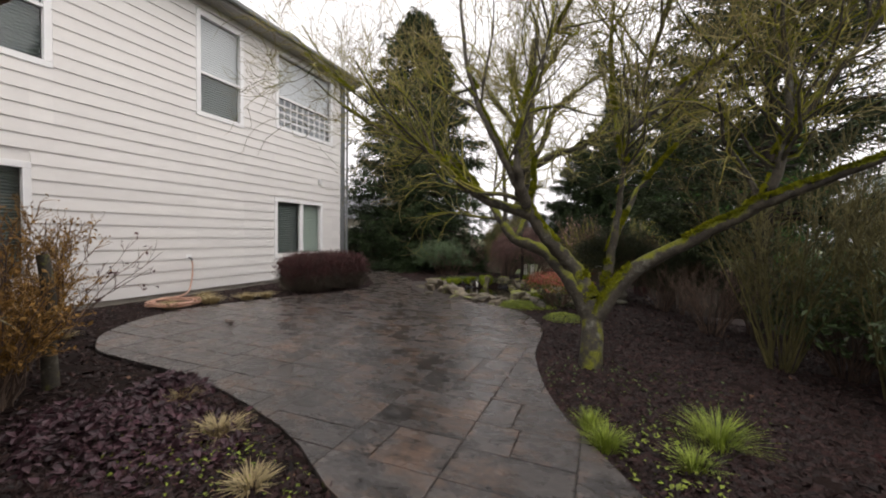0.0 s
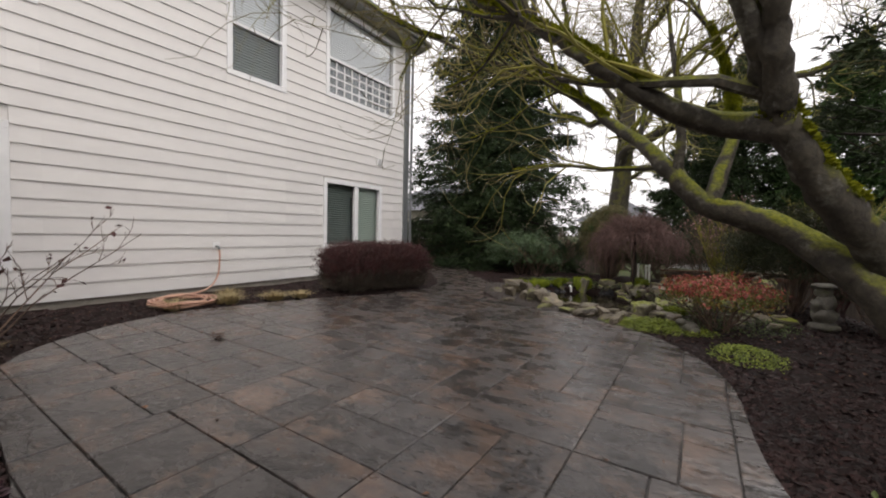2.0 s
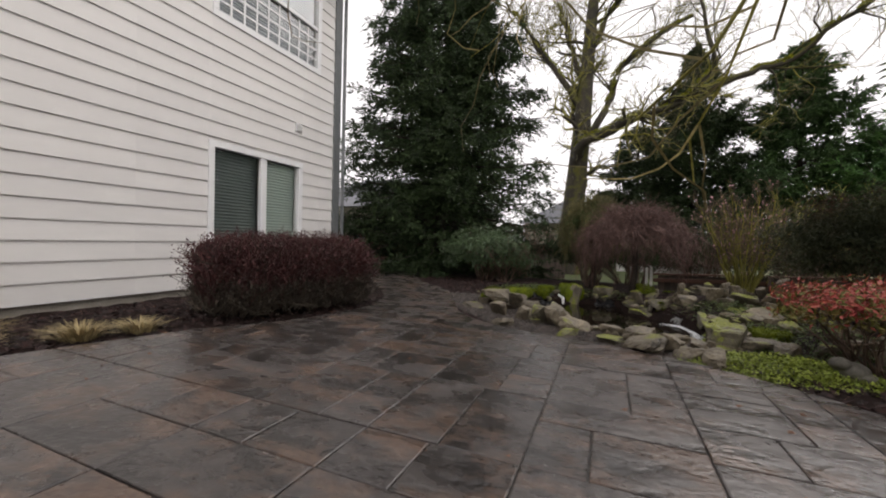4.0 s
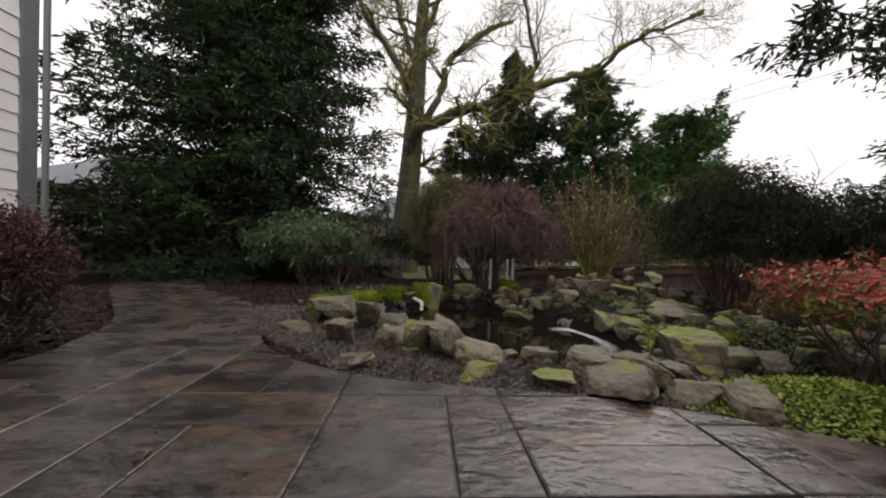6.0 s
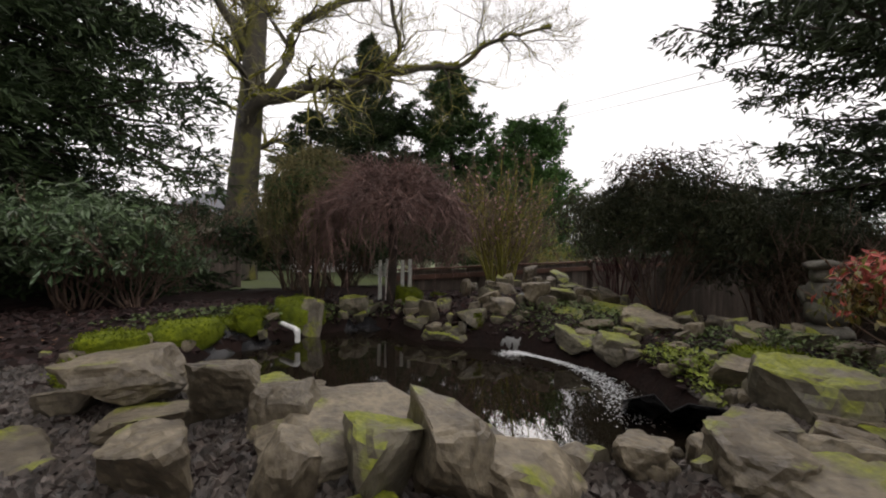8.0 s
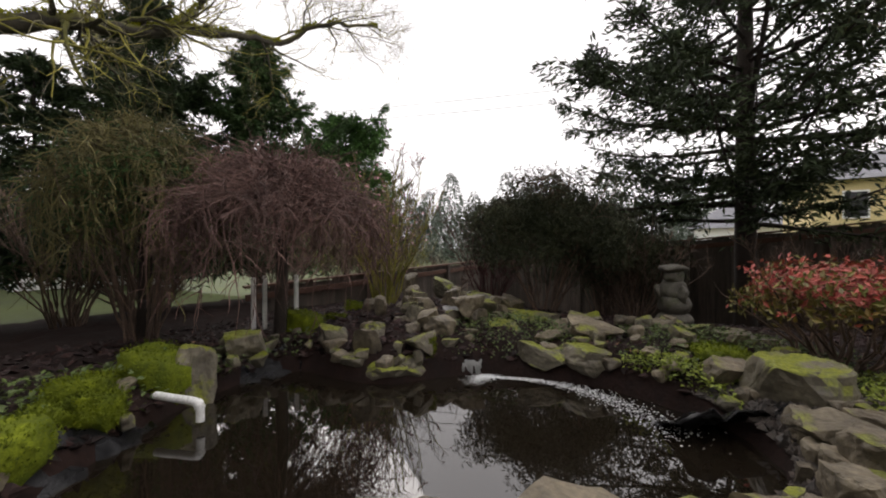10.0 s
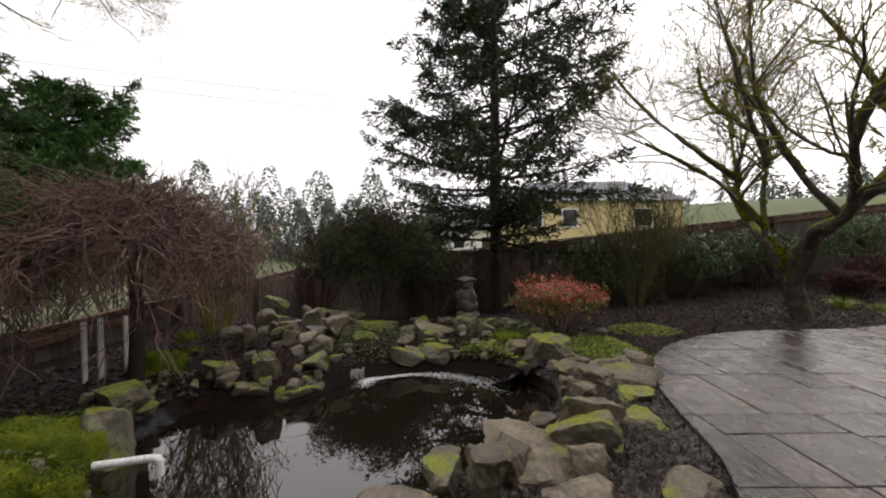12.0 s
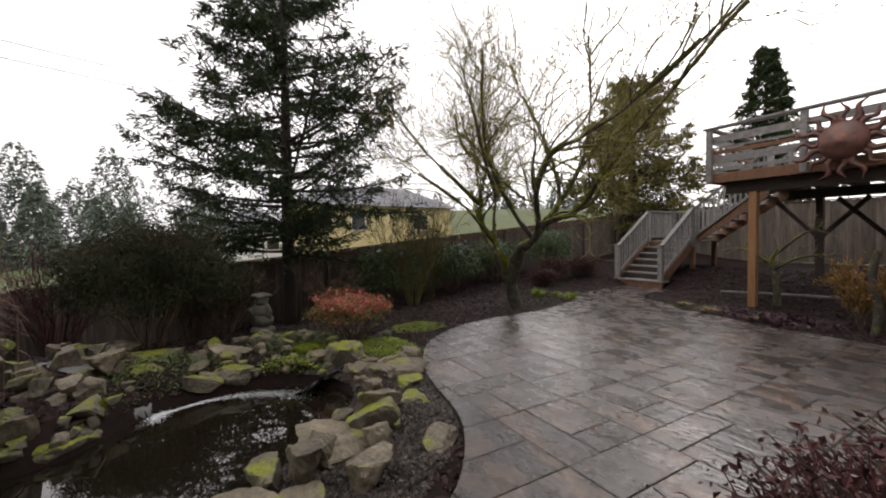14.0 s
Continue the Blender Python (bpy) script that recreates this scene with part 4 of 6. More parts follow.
chips("pond_gravel", 17000, (-5.6, -1.0, 9.0, 12.4, gravel_zone), 0.026, GRAVEL, 0.55, "brown and grey crushed gravel beside the pond", "gravel")
chips("bark_mulch", 46000, (-9.2, 5.1, -3.0, 15.5, bed), 0.046, BARK_CHIP, 0.28, "dark red-brown shredded bark mulch over the beds", "mulch")
chips("bark_mulch", 42000, (-4.5, 4.2, -0.5, 7.5, near_bed), 0.036, BARK_CHIP, 0.28, "dark red-brown bark mulch beside the path", "mulch")
chips("leaf_litter", 1800, (-9.2, 5.1, -1.0, 15.0, bed), 0.032, DRY_LEAF, 0.12, "scattered brown dry leaves on the mulch", "leaf litter")
chips("leaf_litter", 60, (-7.0, -0.5, 3.5, 9.0, lambda x, y: inside(PATIO_LINE, x, y)), 0.022, DRY_LEAF, 0.25, "a few wet leaf scraps on the patio", "leaf litter").location.z = 0.07 * UNIT


# ---- trees and shrubs ----
def tree_parts(root, trunk_lines, twig_sets, bark, trunk_sides=9):
    v, f = tubes(trunk_lines[:1], trunk_sides)
    mesh_ob("trunk", v, f, bark, root, smooth=True)
    for ln in trunk_lines[1:]:
        v, f = tubes([ln], 7)
        mesh_ob("limb", v, f, bark, root, smooth=True)
    for nm, lines, mat, sides in twig_sets:
        if lines:
            v, f = tubes(lines, sides)
            tagged(mesh_ob(nm, v, f, mat, root), kind="stuff")


# the mossy maple beside the patio
maple = thing("maple_tree", "bare multi-stemmed maple with thick green moss on its limbs", "tree")
MAPLE = {
    "trunk": ([(0.44, 5.36, -0.12), (0.46, 5.45, 0.25), (0.45, 5.52, 0.5), (0.4, 5.55, 0.8)], 0.15, 0.12),
    "west": ([(0.42, 5.55, 0.6), (0.24, 5.56, 0.93), (0.05, 5.62, 1.18), (-0.25, 5.84, 1.42), (-0.63, 5.84, 1.57), (-0.85, 5.92, 1.8), (-1.08, 6.15, 2.08), (-1.49, 6.55, 2.46), (-2.03, 6.75, 2.95), (-2.5, 6.6, 3.15), (-3.1, 6.4, 3.45), (-3.9, 6.3, 3.9), (-4.6, 6.1, 4.5)], 0.125, 0.04),
    "lean": ([(0.4, 5.55, 0.8), (0.22, 5.6, 1.18), (-0.05, 5.42, 1.5), (-0.25, 5.28, 1.77), (-0.41, 5.12, 2.11), (-0.55, 4.9, 2.45), (-0.8, 4.72, 3.0), (-1.05, 4.7, 3.7), (-1.2, 4.8, 4.7), (-1.3, 5.0, 5.6)], 0.13, 0.035),
    "west_up": ([(-0.3, 5.2, 1.9), (-0.63, 5.28, 2.0), (-0.92, 5.05, 2.1), (-1.2, 4.95, 2.33), (-1.62, 5.1, 2.69), (-1.97, 5.15, 2.95), (-2.7, 5.3, 3.5), (-3.5, 5.4, 4.1), (-4.3, 5.5, 4.7)], 0.085, 0.025),
    "inner": ([(-0.37, 5.14, 2.02), (-0.42, 4.95, 2.3), (-0.45, 4.9, 2.6), (-0.4, 5.05, 3.2), (-0.2, 5.2, 3.9), (0.2, 5.4, 4.8), (0.5, 5.5, 5.6)], 0.075, 0.02),
    "upright": ([(0.5, 5.52, 0.45), (0.58, 5.66, 0.76), (0.64, 5.83, 1.24), (0.7, 5.81, 1.69), (0.75, 5.8, 2.13), (0.78, 5.7, 2.57), (0.85, 5.65, 3.03), (1.1, 5.7, 4.0), (1.4, 5.8, 5.0)], 0.085, 0.025),
    "east": ([(0.5, 5.52, 0.6), (0.95, 5.55, 1.22), (1.6, 5.4, 1.66), (2.1, 5.2, 2.05), (2.25, 5.1, 2.7), (2.2, 5.0, 3.3), (2.1, 4.9, 4.0), (2.2, 4.8, 5.0)], 0.115, 0.03),
    "east_low": ([(2.0, 5.25, 1.95), (2.5, 5.0, 2.2), (3.0, 4.7, 2.45), (3.6, 4.4, 2.8), (4.2, 4.2, 3.4)], 0.07, 0.022),
    "east_fork": ([(2.2, 5.12, 2.5), (2.5, 5.0, 3.1), (2.9, 4.8, 3.8), (3.4, 4.6, 4.6)], 0.06, 0.02),
    "east_up": ([(0.85, 5.66, 3.0), (1.5, 5.8, 3.6), (1.95, 5.8, 3.9), (2.6, 5.6, 4.5), (3.1, 5.4, 5.2)], 0.05, 0.018),
    "north_east": ([(2.22, 5.1, 2.5), (2.6, 6.0, 3.4), (2.8, 6.9, 4.3), (3.0, 7.6, 5.3)], 0.055, 0.018),
    "top": ([(0.78, 5.7, 2.57), (0.62, 6.2, 3.6), (0.6, 6.6, 4.8), (0.7, 6.9, 6.2)], 0.06, 0.018),
    "low_north": ([(0.66, 5.85, 1.5), (1.0, 6.4, 2.3), (1.5, 7.2, 3.0), (2.0, 8.0, 3.6)], 0.05, 0.016),
    "north": ([(-0.63, 5.84, 1.57), (-0.5, 6.3, 2.2), (-0.6, 6.9, 3.0), (-0.9, 7.3, 3.9), (-1.2, 7.5, 4.8)], 0.06, 0.02),
}
mrs = np.random.RandomState(3)
limbs, twigs = [], {}
for pts, r0, r1 in MAPLE.values():
    line = smooth_line(pts, 5)
    rad = (r1 * 0.4 + (r0 - r1 * 0.4) * np.linspace(1, 0, len(line)) ** 1.45) * (1 + mrs.normal(0, 0.025, len(line))) if limbs else np.linspace(r0, r1, len(line))
    line[1:] += mrs.normal(0, 0.007, line[1:].shape) * bool(limbs)
    limbs.append((line, rad))
for line, rad in limbs[1:]:
    sprout(mrs, line, rad, 0, twigs, (13, 7, 4), (0.4, 1.05), (0.45, 0.85), 1.9, 0.19, 0.05, 0.4)
for k in (1, 2, 3, 4, 5, 6, 8):
    line, rad = limbs[k]
    sprout(mrs, line[len(line) // 2:], np.maximum(rad[len(line) // 2:], 0.03), 0, twigs, (6, 6, 4), (0.45, 1.1), (0.55, 0.95), 2.1, 0.17, 0.09, 0.1)
tree_parts(maple, limbs, [("branch", twigs[1], BARK_MAPLE, 6), ("twig", twigs[2], TWIG_MOSSY, 4), ("fine_twig", twigs[3], TWIG_OLIVE, 3)], BARK_MAPLE, 12)


def moss_fur(rng, lines, per_m, size, root):
    """Fur of moss along the upper sides of limbs."""
    cs, ns = [], []
    for line, rad in lines:
        seg = np.linalg.norm(np.diff(line, axis=0), axis=1)
        for i, sl in enumerate(seg):
            k = int(sl * per_m)
            if not k or noise.noise(Vector(line[i]) * 1.3) < -0.12:
                continue
            t = rng.rand(k, 1)
            d = (line[i + 1] - line[i]) / (sl + 1e-9)
            n = rng.normal(0, 0.8, (k, 3)) * [1, 1, 0.5] + [0, 0, 1.1]
            n -= d * (n @ d)[:, None]
            n /= np.linalg.norm(n, axis=1)[:, None] + 1e-9
            keep = n[:, 2] > 0.25
            cs.append((line[i] + (line[i + 1] - line[i]) * t + n * rad[i] * 0.97)[keep])
            ns.append(n[keep])
    v, f = leaves(np.concatenate(cs), rng.normal(0, 1, (sum(map(len, cs)), 3)), size, 0.5, np.concatenate(ns), rng)
    mesh_ob("moss", v, f, LIMB_MOSS, root, "bright green moss along the limbs")


moss_fur(mrs, limbs[1:], 2800, 0.034, maple)
moss_fur(mrs, twigs[1], 520, 0.018, maple)

# the tall bare oak beyond the pond
oak = thing("oak_tree", "tall bare mossy oak with spreading crooked limbs", "tree")
ors = np.random.RandomState(11)
OAK_T = smooth_line([(-4.35, 24.3, -0.4), (-4.35, 24.3, 1.2), (-4.15, 24.3, 4.0), (-3.95, 24.2, 7.0), (-3.8, 24.2, 10.0), (-3.6, 24.3, 13.5)], 4)
olimbs = [(OAK_T, np.linspace(0.62, 0.2, len(OAK_T)))]
for pts, r0 in [([(-4.15, 24.3, 4.2), (-3.3, 23.6, 5.6), (-1.8, 23.0, 6.2), (-0.4, 22.6, 6.6), (0.6, 22.4, 8.2), (0.4, 22.2, 10.2)], 0.34),
                ([(-0.4, 22.6, 6.6), (1.2, 22.2, 6.9), (2.8, 21.8, 7.6), (4.6, 21.4, 8.4), (6.4, 21.0, 9.0)], 0.16),
                ([(-4.1, 24.3, 5.4), (-3.2, 24.5, 7.2), (-2.4, 24.8, 9.0), (-1.0, 25.2, 10.4), (0.8, 25.5, 11.6)], 0.24),
                ([(-3.9, 24.2, 7.2), (-5.0, 23.8, 9.2), (-6.2, 23.4, 10.6), (-7.6, 23.2, 12.2)], 0.2),
                ([(-3.9, 24.2, 8.0), (-4.6, 25.0, 10.5), (-5.2, 25.5, 13.0)], 0.18),
                ([(-3.8, 24.2, 9.5), (-2.4, 24.0, 11.5), (-1.2, 23.8, 13.6)], 0.17)]:
    ln = smooth_line(np.array(pts) + ors.normal(0, 0.22, (len(pts), 3)) * (np.arange(len(pts)) > 0)[:, None], 5)
    ln[1:] += ors.normal(0, 0.05, ln[1:].shape)
    olimbs.append((ln, np.linspace(r0 * 0.85, 0.05, len(ln))))
ot = {}
for line, rad in olimbs:
    sprout(ors, line, rad * 0.75, 0, ot, (20, 9, 6), (0.5, 1.1), (0.45, 0.75), 3.3, 0.27, 0.03, 0.35)
tree_parts(oak, olimbs, [("branch", ot[1], BARK_OAK, 5), ("twig", ot[2], TWIG_MOSSY, 4), ("fine_twig", ot[3], TWIG_GREY, 3)], BARK_OAK, 12)
moss_fur(ors, olimbs, 260, 0.09, oak)


def conifer(name, x, y, z0, height, radius, mat, label, seed, per_m=16, droop=-0.25, first=0.06, gap=0.0, needle=0.17, shape=0.85, trunk_r=None, thick=1.0, side=14, hang=0.3, wild=0.12, spray=14, lumps=0.3, reach=0.3, bare=0.0):
    """Boughs of uneven length and pitch, each carrying side shoots with sprays of needles."""
    rng = np.random.RandomState(seed)
    root = thing(name, label, "tree")
    tr = trunk_r or height * 0.018
    v, f = tubes([([(x, y, z0 - 0.3), (x, y, z0 + height * 0.3), (x + rng.normal(0, 0.05), y, z0 + height * 0.65), (x, y, z0 + height)], [tr, tr * 0.8, tr * 0.45, 0.02])], 9)
    mesh_ob("trunk", v, f, BARK_DARK, root, smooth=True)
    boughs, cs, ns, ax = [], [], [], []
    n = int(height * per_m)
    for i in range(n):
        s = first + (1 - first) * (i + rng.rand()) / n
        if gap and rng.rand() < gap:
            continue
        a = rng.uniform(0, 2 * np.pi)
        d = np.array([math.cos(a), math.sin(a), 0])
        lump = 1 + lumps * 1.7 * noise.noise(Vector((d[0] * 1.3, d[1] * 1.3, s * height * 0.55 + seed * 7.3)))
        ln = radius * (1 - s) ** shape * rng.uniform(0.68, 1.08) * lump + 0.12
        if bare:
            ln *= min(1.0, 0.5 + (s - first) / bare * 0.5)
        dr = droop + rng.normal(0, wild)
        p0 = np.array([x, y, z0 + height * s])
        t = np.linspace(0, 1, 6)
        lift = rng.uniform(0.05, 0.3) * s
        up = np.array([0, 0, 1.0])
        pts = p0 + d * (ln * t)[:, None] + up * (dr * ln * t**1.3 + 0.16 * ln * t**3 + lift * t)[:, None]
        boughs.append((pts, np.linspace(0.035, 0.006, 6) * thick * (0.4 + ln / radius)))
        perp = np.array([-d[1], d[0], 0])
        m = max(4, int(side * (0.35 + ln / radius)))
        for j in range(m):
            q = rng.uniform(0.2, 1.0)
            b = p0 + d * ln * q + up * (dr * ln * q**1.3 + 0.16 * ln * q**3 + lift * q)
            sd = perp * rng.choice([-1, 1]) * rng.uniform(0.35, 1.0) + d * rng.uniform(0.3, 0.9) + up * rng.normal(-hang, 0.3)
            sd /= np.linalg.norm(sd)
            sl = (ln * reach * (1.15 - q) + 0.2) * rng.uniform(0.7, 1.25)
            w = np.linspace(0.05, 1, spray)[:, None] * sl
            cs.append(b + sd * w - up * (hang * 0.35 * w * w / sl) + rng.normal(0, 0.03, (spray, 3)))
            ax.append(np.repeat((sd + np.array([0, 0, -0.15]))[None], spray, 0) + rng.normal(0, 0.5, (spray, 3)))
            ns.append(np.repeat(np.array([[0, 0, 1.0]]), spray, 0) + rng.normal(0, 0.4, (spray, 3)))
    v, f = tubes(boughs, 4)
    mesh_ob("bough", v, f, BARK_DARK, root)
    v, f = leaves(np.concatenate(cs), np.concatenate(ns), needle, 0.26, np.concatenate(ax), rng)
    mesh_ob("crown", v, f, mat, root)
    return root


conifer("spruce_tree", -8.3, 18.0, -0.2, 12.7, 4.3, NEEDLE_SPRUCE, "dense dark green spruce reaching to the ground", 1, per_m=36, droop=-0.3, first=0.015, needle=0.17, side=30, shape=0.52, hang=0.42, wild=0.14, lumps=0.22)
conifer("cedar_tree", 1.0, 27.5, -0.5, 11.0, 4.2, NEEDLE_SPRUCE, "broad dark green cedar behind the bare oak", 2, per_m=20, droop=0.05, needle=0.22, side=26, shape=0.75, hang=0.1, wild=0.2, lumps=0.4)
conifer("cedar_tree", 4.6, 26.0, -0.5, 10.0, 3.9, NEEDLE_CEDAR, "broad green cedar beside the power lines", 3, per_m=20, droop=0.12, needle=0.22, side=26, shape=0.75, hang=0.05, wild=0.2, lumps=0.4)
conifer("cedar_tree", 8.2, 24.8, -0.5, 7.3, 3.9, NEEDLE_GREEN, "low spreading bright green cedar", 4, per_m=22, droop=0.3, needle=0.22, side=26, shape=0.55, hang=-0.05, wild=0.2, lumps=0.45)
conifer("cedar_tree", -1.2, 31.0, -0.5, 8.5, 3.8, NEEDLE_SPRUCE, "dark cedar behind the bare oak", 5, per_m=16, droop=-0.1, needle=0.26, side=20, shape=0.6)
conifer("fir_tree", 3.6, 9.95, -0.55, 11.3, 4.7, NEEDLE_FIR, "sparse dark fir with sky showing through", 6, per_m=19, droop=0.06, first=0.15, gap=0.28, needle=0.14, shape=0.85, trunk_r=0.17, thick=1.3, side=36, hang=0.12, wild=0.22, lumps=0.4, reach=0.2, bare=0.26, spray=15)
conifer("cypress_tree", 5.7, -6.9, 0.3, 9.0, 3.9, NEEDLE_OLIVE, "olive cypress behind the stair", 7, per_m=18, droop=0.15, first=0.2, needle=0.22, shape=0.45, side=20, wild=0.25)
conifer("spruce_tree", 2.0, -11.5, 0.3, 10.2, 3.0, NEEDLE_SPRUCE, "dark spruce rising behind the deck", 8, per_m=20, needle=0.22, side=16)


def shell(rng, n, centre, radii, inner=0.6, flat_bottom=True, lumps=0.3):
    """Points spread in the outer part of a lumpy ellipsoid, with outward normals."""
    d = rng.normal(0, 1, (n, 3))
    d /= np.linalg.norm(d, axis=1)[:, None]
    if flat_bottom:
        d[:, 2] = np.where(d[:, 2] < -0.35, -d[:, 2] * 0.6, d[:, 2])
    bump = np.array([noise.noise(Vector(q * 2.4) + Vector(centre)) for q in d])
    r = rng.uniform(inner, 1.0, n) ** 0.6 * (1 + lumps * 1.6 * bump)
    return np.array(centre) + d * np.array(radii) * r[:, None], d


def stems_up(rng, n, x, y, z, height, spread, r):
    lines = []
    for _ in range(n):
        a = rng.uniform(0, 2 * np.pi)
        e = spread * rng.uniform(0.2, 1)
        t = np.linspace(0, 1, 6)
        pts = np.stack([x + math.cos(a) * (0.12 + e * t**1.2) + rng.normal(0, 0.03, 6), y + math.sin(a) * (0.12 + e * t**1.2) + rng.normal(0, 0.03, 6), z - 0.05 + height * rng.uniform(0.65, 1.05) * t], 1)
        lines.append((pts, np.linspace(r, r * 0.35, 6)))
    return lines


def leafy_shrub(name, label, x, y, w, d, h, mat, seed, n=5000, size=0.07, mat2=None, share=0.0, stem=TWIG_BROWN, lift=0.0, aspect=0.45, inner=0.55):
    rng = np.random.RandomState(seed)
    z = float(level(x, y))
    root = thing(name, label, "shrub")
    st = stems_up(rng, 26, x, y, z, h * 0.9, max(w, d) * 0.42, 0.013)
    sub = {}
    for ln, rad in st:
        sprout(rng, ln, rad, 0, sub, (5,), (0.4, 0.9), (0.3, 0.5), h * 0.5, 0.15, 0.03, 0.3)
    v, f = tubes(st + sub[1], 4)
    mesh_ob("stem", v, f, stem, root)
    c, nn = shell(rng, n, (x, y, z + lift + (h - lift) * 0.5), (w / 2, d / 2, (h - lift) * 0.52), inner)
    pick = rng.rand(n) < share
    if mat2 is not None:
        pick = rng.rand(n) < share * (0.3 + 1.4 * (nn[:, 2] > 0.2))
        v, f = leaves(c[pick], nn[pick], size, aspect, None, rng)
        mesh_ob("red_foliage", v, f, mat2, root)
    v, f = leaves(c[~pick], nn[~pick], size, aspect, None, rng)
    mesh_ob("foliage", v, f, mat, root)
    return root


leafy_shrub("rhododendron", "broad evergreen rhododendron with dull green leaves", -5.75, 15.2, 2.4, 1.7, 1.4, LEAF_RHODO, 30, 8000, 0.10, aspect=0.36)
leafy_shrub("nandina", "heavenly bamboo shrub with red and orange leaves", -0.42, 9.62, 1.5, 1.3, 0.82, LEAF_ORANGE, 31, 4600, 0.056, LEAF_RED, 0.36, lift=0.2)
leafy_shrub("laurel_bush", "rounded dark green laurel bush at the fence", 3.8, 7.2, 1.8, 2.3, 1.7, LEAF_LAUREL, 32, 6500, 0.10)
leafy_shrub("laurel_bush", "rounded dark green laurel bush at the fence", 4.0, 5.0, 1.7, 1.9, 1.55, LEAF_LAUREL, 33, 5200, 0.10)
leafy_shrub("boxwood_bush", "rounded green evergreen bush by the fence", 3.9, 0.9, 1.7, 1.7, 1.75, LEAF_LAUREL, 34, 4500, 0.08)
leafy_shrub("laurel_bush", "dark evergreen bush in the side bed", 4.3, 3.0, 1.5, 1.8, 1.5, LEAF_LAUREL, 35, 3800, 0.10)
leafy_shrub("dwarf_pine", "large dark bushy pine with brown inner twigs", 0.85, 12.4, 2.4, 2.3, 2.0, NEEDLE_PINE, 36, 26000, 0.08, aspect=0.16, inner=0.35)
leafy_shrub("dwarf_pine", "large dark bushy pine with brown inner twigs", 2.4, 11.9, 2.2, 2.2, 1.95, NEEDLE_PINE, 37, 22000, 0.08, aspect=0.16, inner=0.35)
leafy_shrub("dwarf_pine", "dark bushy pine beside the fir trunk", 4.1, 11.8, 1.6, 1.8, 1.9, NEEDLE_PINE, 39, 14000, 0.09, aspect=0.16, inner=0.35)
leafy_shrub("evergreen_shrub", "drooping dark evergreen shrub behind the pond", -3.0, 15.3, 1.55, 1.5, 2.15, NEEDLE_CEDAR, 38, 11000, 0.07, aspect=0.16, inner=0.3, lift=0.55)


def barberry(name, label, x0, y0, x1, y1, w, h, seed, n=2600, mat=BARBERRY):
    """A clipped twiggy hedge from one end to the other."""
    rng = np.random.RandomState(seed)
    root = thing(name, label, "hedge")
    low, high = [], []
    ln = math.hypot(x1 - x0, y1 - y0)
    for i in range(n):
        s, t = rng.rand(), rng.uniform(-1, 1)
        edge = min(1.0, 4.0 * min(s, 1 - s) + 0.45)
        px = x0 + (x1 - x0) * s - (y1 - y0) / ln * t * w / 2 * edge
        py = y0 + (y1 - y0) * s + (x1 - x0) / ln * t * w / 2 * edge
        top = h * (1 - 0.22 * t**4) * (1 - 0.25 * (1 - edge)) * rng.uniform(0.93, 1.05)
        b = rng.uniform(0.02, 0.75) * top
        p = np.array([px, py, b])
        g = np.array([-(y1 - y0) / ln * t * 0.5, (x1 - x0) / ln * t * 0.5, rng.uniform(0.4, 1.0)]) + rng.normal(0, 0.25, 3)
        g /= np.linalg.norm(g)
        pts = [p]
        for _ in range(3):
            g = g + rng.normal(0, 0.2, 3)
            g /= np.linalg.norm(g)
            q = pts[-1] + g * rng.uniform(0.07, 0.16)
            q[2] = min(q[2], top)
            pts.append(q)
        (high if pts[-1][2] > h * 0.45 else low).append((np.array(pts), np.array([0.006, 0.005, 0.004, 0.003])))
    c = np.concatenate([ln_[0][1:] for ln_ in high])
    c = np.repeat(c, 3, 0) + rng.normal(0, 0.025, (len(c) * 3, 3))
    v, f = tubes(low + high[: len(high) // 3], 3)
    mesh_ob("stem", v, f, BARBERRY_LOW, root)
    v, f = tubes(high[len(high) // 3:], 3)
    mesh_ob("red_twig", v, f, mat, root)
    v, f = leaves(c, rng.normal(0, 1, c.shape) + [0, 0, 0.5], 0.034, 0.5, None, rng)
    mesh_ob("foliage", v, f, mat, root)
    cl = np.concatenate([ln_[0][1:] for ln_ in low])
    cl = np.repeat(cl, 2, 0) + rng.normal(0, 0.03, (len(cl) * 2, 3))
    v, f = leaves(cl, rng.normal(0, 1, cl.shape), 0.03, 0.5, None, rng)
    mesh_ob("inner_foliage", v, f, BARBERRY_LOW, root)
    return root


barberry("barberry_hedge", "clipped twiggy hedge with dark red tops under the window", -7.35, 8.25, -6.65, 10.48, 1.2, 1.08, 40, 9500)
for x, y, s, k in [(3.0, 1.5, 0.9, 41), (2.9, 0.2, 0.75, 42), (2.4, 2.6, 0.65, 43)]:
    z = float(level(x, y))
    ob = barberry("barberry_bush", "rounded dark red barberry bush in the mulch", -0.3 * s, 0, 0.3 * s, 0, 0.8 * s, 0.85 * s, k, 900)
    place(ob, x, y, z)


